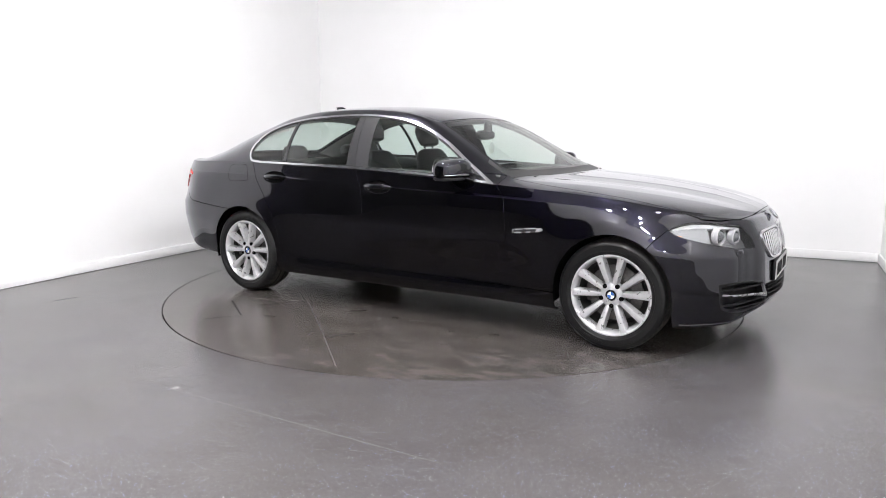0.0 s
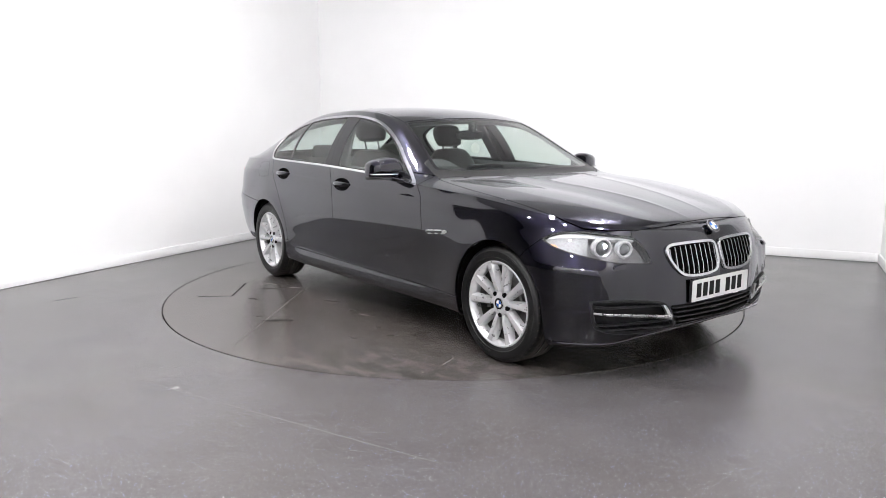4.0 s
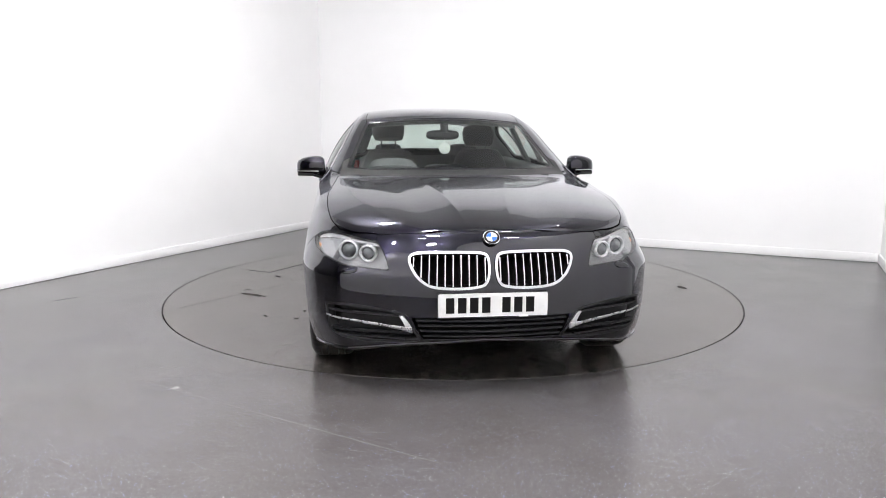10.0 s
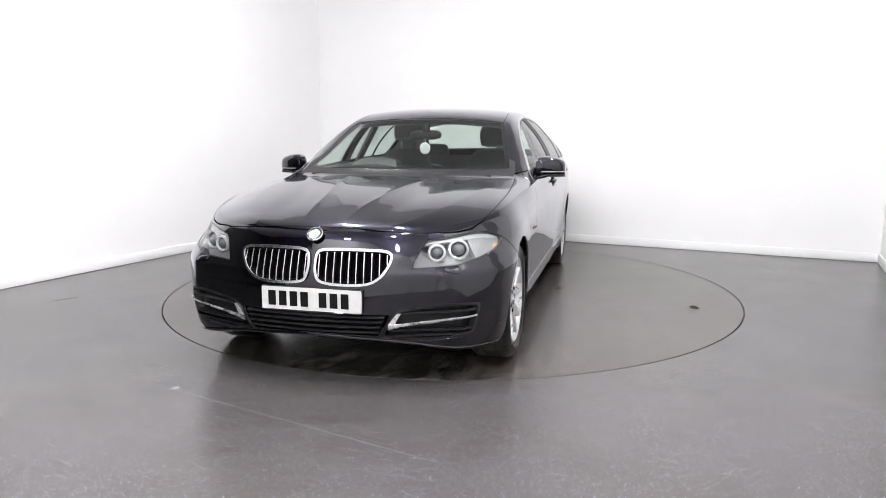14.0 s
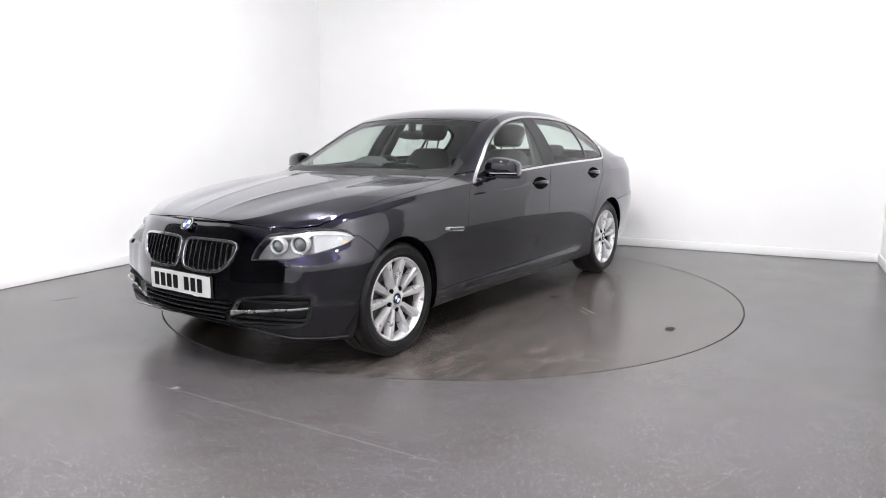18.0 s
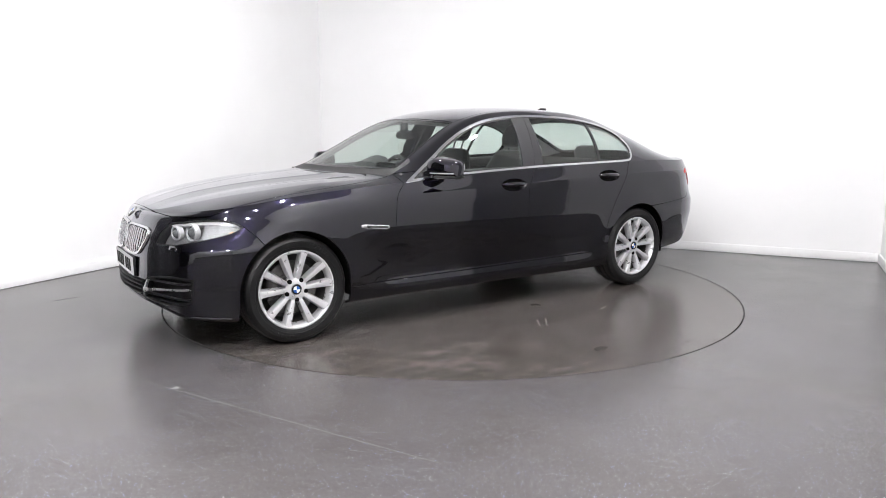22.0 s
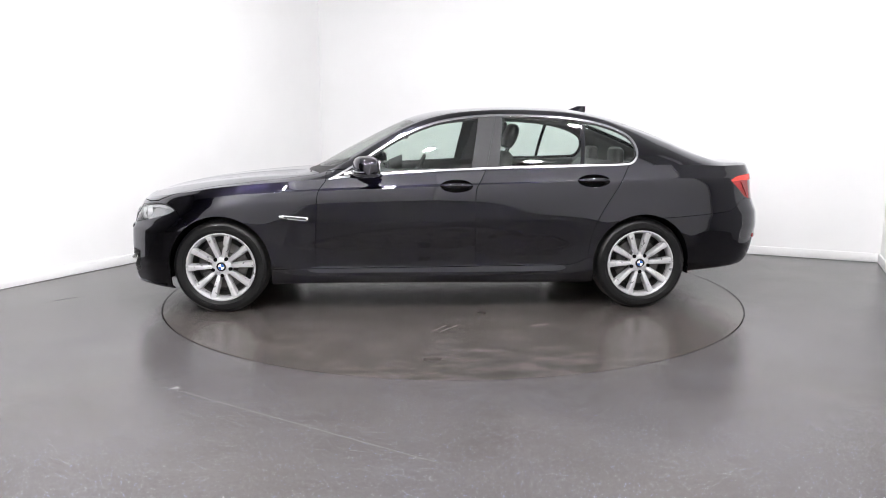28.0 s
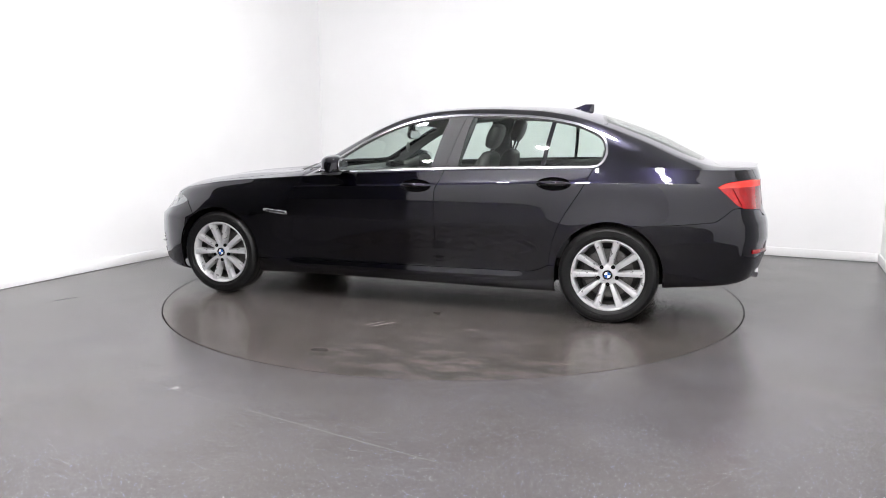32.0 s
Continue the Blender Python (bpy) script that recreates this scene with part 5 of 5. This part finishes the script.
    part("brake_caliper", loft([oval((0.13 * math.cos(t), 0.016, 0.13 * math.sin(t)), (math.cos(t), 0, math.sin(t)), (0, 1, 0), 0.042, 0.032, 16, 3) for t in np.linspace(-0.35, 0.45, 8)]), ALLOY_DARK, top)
    # spokes in five pairs
    for k in range(10):
        t = radians(87 + 72 * (k // 2) + (16.5 if k % 2 else -16.5))
        lean = radians(3.0 if k % 2 else -3.0)
        u, w = Vector((math.cos(t), 0, math.sin(t))), Vector((-math.sin(t + lean), 0, math.cos(t + lean)))
        rings = []
        for r, half, hi, lo in ((0.040, 0.0120, 0.076, 0.040), (0.068, 0.0132, 0.086, 0.040), (0.10, 0.0150, 0.092, 0.044), (0.15, 0.0174, 0.097, 0.050), (0.19, 0.0192, 0.101, 0.056), (0.212, 0.0208, 0.103, 0.066), (0.228, 0.026, 0.103, 0.078)):
            c = u * r + w * ((r - 0.04) * 0.0)
            y_ = Vector((0, 1, 0))
            rings.append([c + w * half + y_ * (hi - 0.007), c + w * half * 0.84 + y_ * (hi - 0.0015), c + w * half * 0.3 + y_ * hi, c - w * half * 0.3 + y_ * hi, c - w * half * 0.84 + y_ * (hi - 0.0015), c - w * half + y_ * (hi - 0.007), c - w * half * 1.35 + y_ * lo, c + w * half * 1.35 + y_ * lo])
        part("spoke", loft(rings), ALLOY, rm)
    hub = lathe([(0.076, 0.045), (0.075, 0.070), (0.068, 0.083), (0.045, 0.090), (0.036, 0.090), (0.034, 0.086), (0.0005, 0.086)], 48)
    part("hub", hub, ALLOY, rm)
    # bolt wells as near-black plugs, the shade of the recess in their colour
    for k in range(5):
        t = radians(87 + 36 + 72 * k)
        c = Vector((0.0625 * math.cos(t), 0, 0.0625 * math.sin(t)))
        well = lathe([(0.0132, 0.078), (0.0132, 0.0896), (0.0118, 0.0902), (0.0005, 0.0894)], 20)
        bmesh.ops.translate(well, verts=well.verts, vec=c)
        part("bolt_well_shade", well, DARK, rm)
    roundel(rm, Matrix.Translation((0, 0.090, 0)) @ Matrix(((0, 1, 0, 0), (0, 0, 1, 0), (1, 0, 0, 0), (0, 0, 0, 1))), 0.034, "hub_cap")
    return top


w0 = wheel()
w0.parent = saloon
for k, (wx, wy) in enumerate(((WHEEL_X, 0.778), (-WHEEL_X, 0.787), (WHEEL_X, -0.778), (-WHEEL_X, -0.787))):
    m = Matrix.Translation((wx, wy, 0.3268)) @ (Matrix.Rotation(math.pi, 4, "Z") if wy < 0 else Matrix())
    if k == 0:
        w0.matrix_basis = m
    else:
        copy_thing(w0, m)

# underside and sump, so that no light comes up through the body
part("underbody", loft([oval((0.0, 0, q), (1, 0, 0), (0, 1, 0), 1.95, 0.60, 40, 8) for q in (0.215, 0.28)]), DARK, saloon, "black underbody tray")

# ---- cabin ----
part("cabin_floor", box(-0.35, 0, 0.36, 2.6, 1.45, 0.04, 0.01), CABIN, saloon, "dark carpeted cabin floor")
part("parcel_shelf", box(-1.72, 0, 0.985, 0.62, 1.28, 0.03, 0.01), CABIN, saloon, "dark parcel shelf")
for s in (1, -1):
    part("door_card", box(-0.25, s * 0.79, 0.70, 1.95, 0.05, 0.58, 0.02), CABIN, saloon, "dark door trim")
    b = loft([oval((q, s * 0.755, 0.945 + 0.018 * (0.7 - q)), (0, 1, 0), (0, 0, 1), 0.075, 0.045, 16, 2.4) for q in np.linspace(0.68, -1.35, 12)])
    part("door_top", b, CABIN, saloon, "dark window ledge")
    b = loft([oval((-0.36 - 0.12 * q, s * (0.80 - 0.19 * q), 0.95 + 0.42 * q), (1, 0, 0), (0, 1, 0), 0.055, 0.02, 16, 3) for q in (0, 0.35, 0.7, 1.0)])
    part("pillar_trim", b, CABIN, saloon, "dark centre pillar trim")
    x, y, z, a = cols(side_frame)
    up, _ = cut(side_frame, np.minimum(z - 1.0, x + 2.02))
    panel("pillar_trim", moved(up if s > 0 else flipped(up), 0.028), HEADLINER, saloon, 0.004, "grey pillar and roof-edge trim", True)

x, y, z, a = cols(roof)
panel("headliner", both_halves(moved(roof, 0.045)), HEADLINER, saloon, 0.004, "grey cloth headliner", True)

# dashboard, hood over the dials, steering wheel on the right-hand side
dash = [oval((q, 0, 0.83 + zz), (0, 1, 0), (0, 0, 1), 0.735 - 0.03 * abs(q - 0.45), hh, 40, 6) for q, zz, hh in ((0.84, 0.02, 0.10), (0.70, 0.035, 0.115), (0.52, 0.04, 0.125), (0.36, 0.03, 0.125), (0.28, 0.0, 0.12), (0.25, -0.05, 0.09))]
db = part("dashboard", loft(dash), CABIN, saloon, "black grained dashboard")
part("dial_hood", loft([oval((0.34 - 0.03 * k, -0.385, 0.965 + 0.012 * k), (0, 1, 0), (0, 0, 1), 0.20 - 0.008 * k, 0.055, 28, 2.6) for k in range(5)]), CABIN, db)
part("centre_screen", loft([oval((0.37 - 0.02 * k, 0.0, 0.975), (0, 1, 0), (0, 0, 1), 0.165, 0.052, 28, 4) for k in range(3)]), GLOSS_BLACK, db)
part("centre_console", box(-0.12, 0, 0.60, 0.90, 0.24, 0.22, 0.04, 3), CABIN, saloon, "black centre console")
sw = new("steering_wheel")
sw.parent = saloon
tagged(sw, "black leather steering wheel")
SW = Matrix.Translation((0.10, -0.385, 0.895)) @ Matrix.Rotation(radians(-24), 4, "Y")
ringp = [SW @ Vector((0, 0.185 * math.cos(t), 0.178 * math.sin(t))) for t in np.linspace(0, 2 * math.pi, 40, endpoint=False)]
part("wheel_rim", tube(ringp, 0.0155, 10, True), LEATHER, sw)
part("wheel_hub", loft([oval(SW @ Vector((0.03 - 0.02 * k, 0, -0.01)), SW.to_3x3() @ Vector((0, 1, 0)), SW.to_3x3() @ Vector((0, 0, 1)), r, r * 0.85, 24, 3) for k, r in enumerate((0.075, 0.085, 0.07))]), CABIN, sw)
for t in (0.08, math.pi - 0.08, -math.pi / 2):
    part("wheel_spoke", tube([SW @ Vector((0.012, 0.05 * math.cos(t), 0.05 * math.sin(t))), SW @ Vector((0.0, 0.18 * math.cos(t), 0.175 * math.sin(t)))], 0.016, 8), SATIN, sw)
part("steering_column", tube([(0.13, -0.385, 0.88), (0.40, -0.385, 0.77)], 0.05, 14), CABIN, sw)


def seat():
    """A front seat about the point on the floor below its hip."""
    top = new("front_seat")
    top.parent = saloon
    tagged(top, "black leather front seat with a post-mounted headrest")
    back = Vector((-0.36, 0, 0.93)).normalized()
    face = Vector((0.93, 0, 0.36)).normalized()
    part("seat_cushion", cushion((0.02, 0, 0.53), (1, 0, 0), (0, 1, 0), (0, 0, 1), 0.26, 0.25, 0.085), LEATHER, top)
    part("backrest", loft([oval(Vector((-0.20, 0, 0.53)) + back * q, face, (0, 1, 0), d, w, 28, 3) for q, w, d in ((0.0, 0.21, 0.06), (0.03, 0.235, 0.075), (0.15, 0.25, 0.085), (0.32, 0.255, 0.08), (0.45, 0.235, 0.07), (0.54, 0.20, 0.058), (0.585, 0.165, 0.045), (0.60, 0.13, 0.025))]), LEATHER, top)
    c = Vector((-0.20, 0, 0.53)) + back * 0.715 + face * 0.02
    part("headrest", loft([oval(c + back * q, face, (0, 1, 0), d, w, 24, 2.8) for q, w, d in ((-0.09, 0.09, 0.02), (-0.08, 0.118, 0.036), (-0.03, 0.135, 0.05), (0.03, 0.138, 0.05), (0.075, 0.122, 0.042), (0.095, 0.085, 0.022))]), LEATHER, top)
    for yy in (-0.06, 0.06):
        part("headrest_post", tube([Vector((-0.20, yy, 0.53)) + back * 0.50, Vector((-0.20, yy, 0.53)) + back * 0.66], 0.007, 8), CHROME, top)
    part("seat_base", box(0.0, 0, 0.42, 0.46, 0.42, 0.12, 0.03), CABIN, top)
    return top


st = seat()
st.matrix_basis = Matrix.Translation((-0.16, 0.385, 0.02))
driver = copy_thing(st, Matrix.Translation((-0.16, -0.385, 0.02)))
for piece in driver.children:  # the driver's headrest is drawn up
    if piece.name.startswith("headrest"):
        piece.matrix_basis = Matrix.Translation(Vector((-0.36, 0, 0.93)).normalized() * 0.05) @ piece.matrix_basis
rs = new("rear_seat")
rs.parent = saloon
tagged(rs, "black leather rear bench with headrests")
part("bench_cushion", cushion((-1.02, 0, 0.55), (1, 0, 0), (0, 1, 0), (0, 0, 1), 0.27, 0.66, 0.10, 5, 40), LEATHER, rs)
part("bench_back", loft([oval((-1.22 - 0.17 * q, 0, 0.55 + 0.48 * q), (0.94, 0, 0.33), (0, 1, 0), d, w, 44, 5) for q, w, d in ((0, 0.62, 0.05), (0.1, 0.65, 0.08), (0.5, 0.66, 0.085), (0.85, 0.64, 0.07), (1.0, 0.60, 0.03))]), LEATHER, rs)
for yy in (-0.36, 0.36):
    part("headrest", loft([oval((-1.43, yy, q), (1, 0, 0), (0, 1, 0), d, w, 24, 2.8) for q, w, d in ((1.02, 0.10, 0.03), (1.035, 0.125, 0.045), (1.09, 0.13, 0.05), (1.13, 0.115, 0.04), (1.145, 0.08, 0.02))]), LEATHER, rs)

rv = part("rear_view_mirror", loft([oval((0.215 - 0.014 * k, -0.01, 1.235), (0, 1, 0), (0, 0, 1), w, h, 28, 3.2) for k, (w, h) in enumerate(((0.08, 0.018), (0.118, 0.032), (0.123, 0.036), (0.122, 0.035)))]), PLASTIC, saloon, "black rear-view mirror")
part("mirror_stem", tube([(0.20, 0, 1.26), (0.20, 0, 1.325)], 0.03, 12), PLASTIC, rv)
part("mirror_face", loft([oval((0.1725 - 0.001 * k, -0.01, 1.235), (0, 1, 0), (0, 0, 1), 0.117, 0.031, 28, 3.2) for k in range(2)]), CHROME, rv)
TAGCARD = plain("printed card", (0.52, 0.54, 0.52), 0.6, vary=0.05)
tag = part("hanging_tag", lathe([(0.0005, -0.001), (0.040, -0.001), (0.0425, 0.0), (0.040, 0.001), (0.0005, 0.001)], 32, "x"), TAGCARD, saloon, "round white tag hanging from the mirror")
tag.matrix_basis = Matrix.Translation((0.235, 0.0, 1.138))
for k in range(4):
    part("printed_bar", box(0.0016, 0, 0.018 - 0.012 * k, 0.0008, 0.05 - 0.008 * abs(k - 1.5), 0.0035), plain("grey print", (0.45, 0.47, 0.45), 0.6), tag, smooth=False)
part("tag_string", tube([(0, 0, 0.040), (-0.01, 0, 0.075)], 0.0015, 6), WHITE, tag)


def motions():
    spin, ride = [], []
    for t in range(33):
        turn = Matrix.Rotation(radians(TURN_START + TURN_RATE * t), 4, "Z")
        spin.append((t, turn))
        ride.append((t, turn @ Matrix.Translation((CAR_X, CAR_Y, 0.0))))
    walk(turntable, spin)
    walk(saloon, ride)


motions()
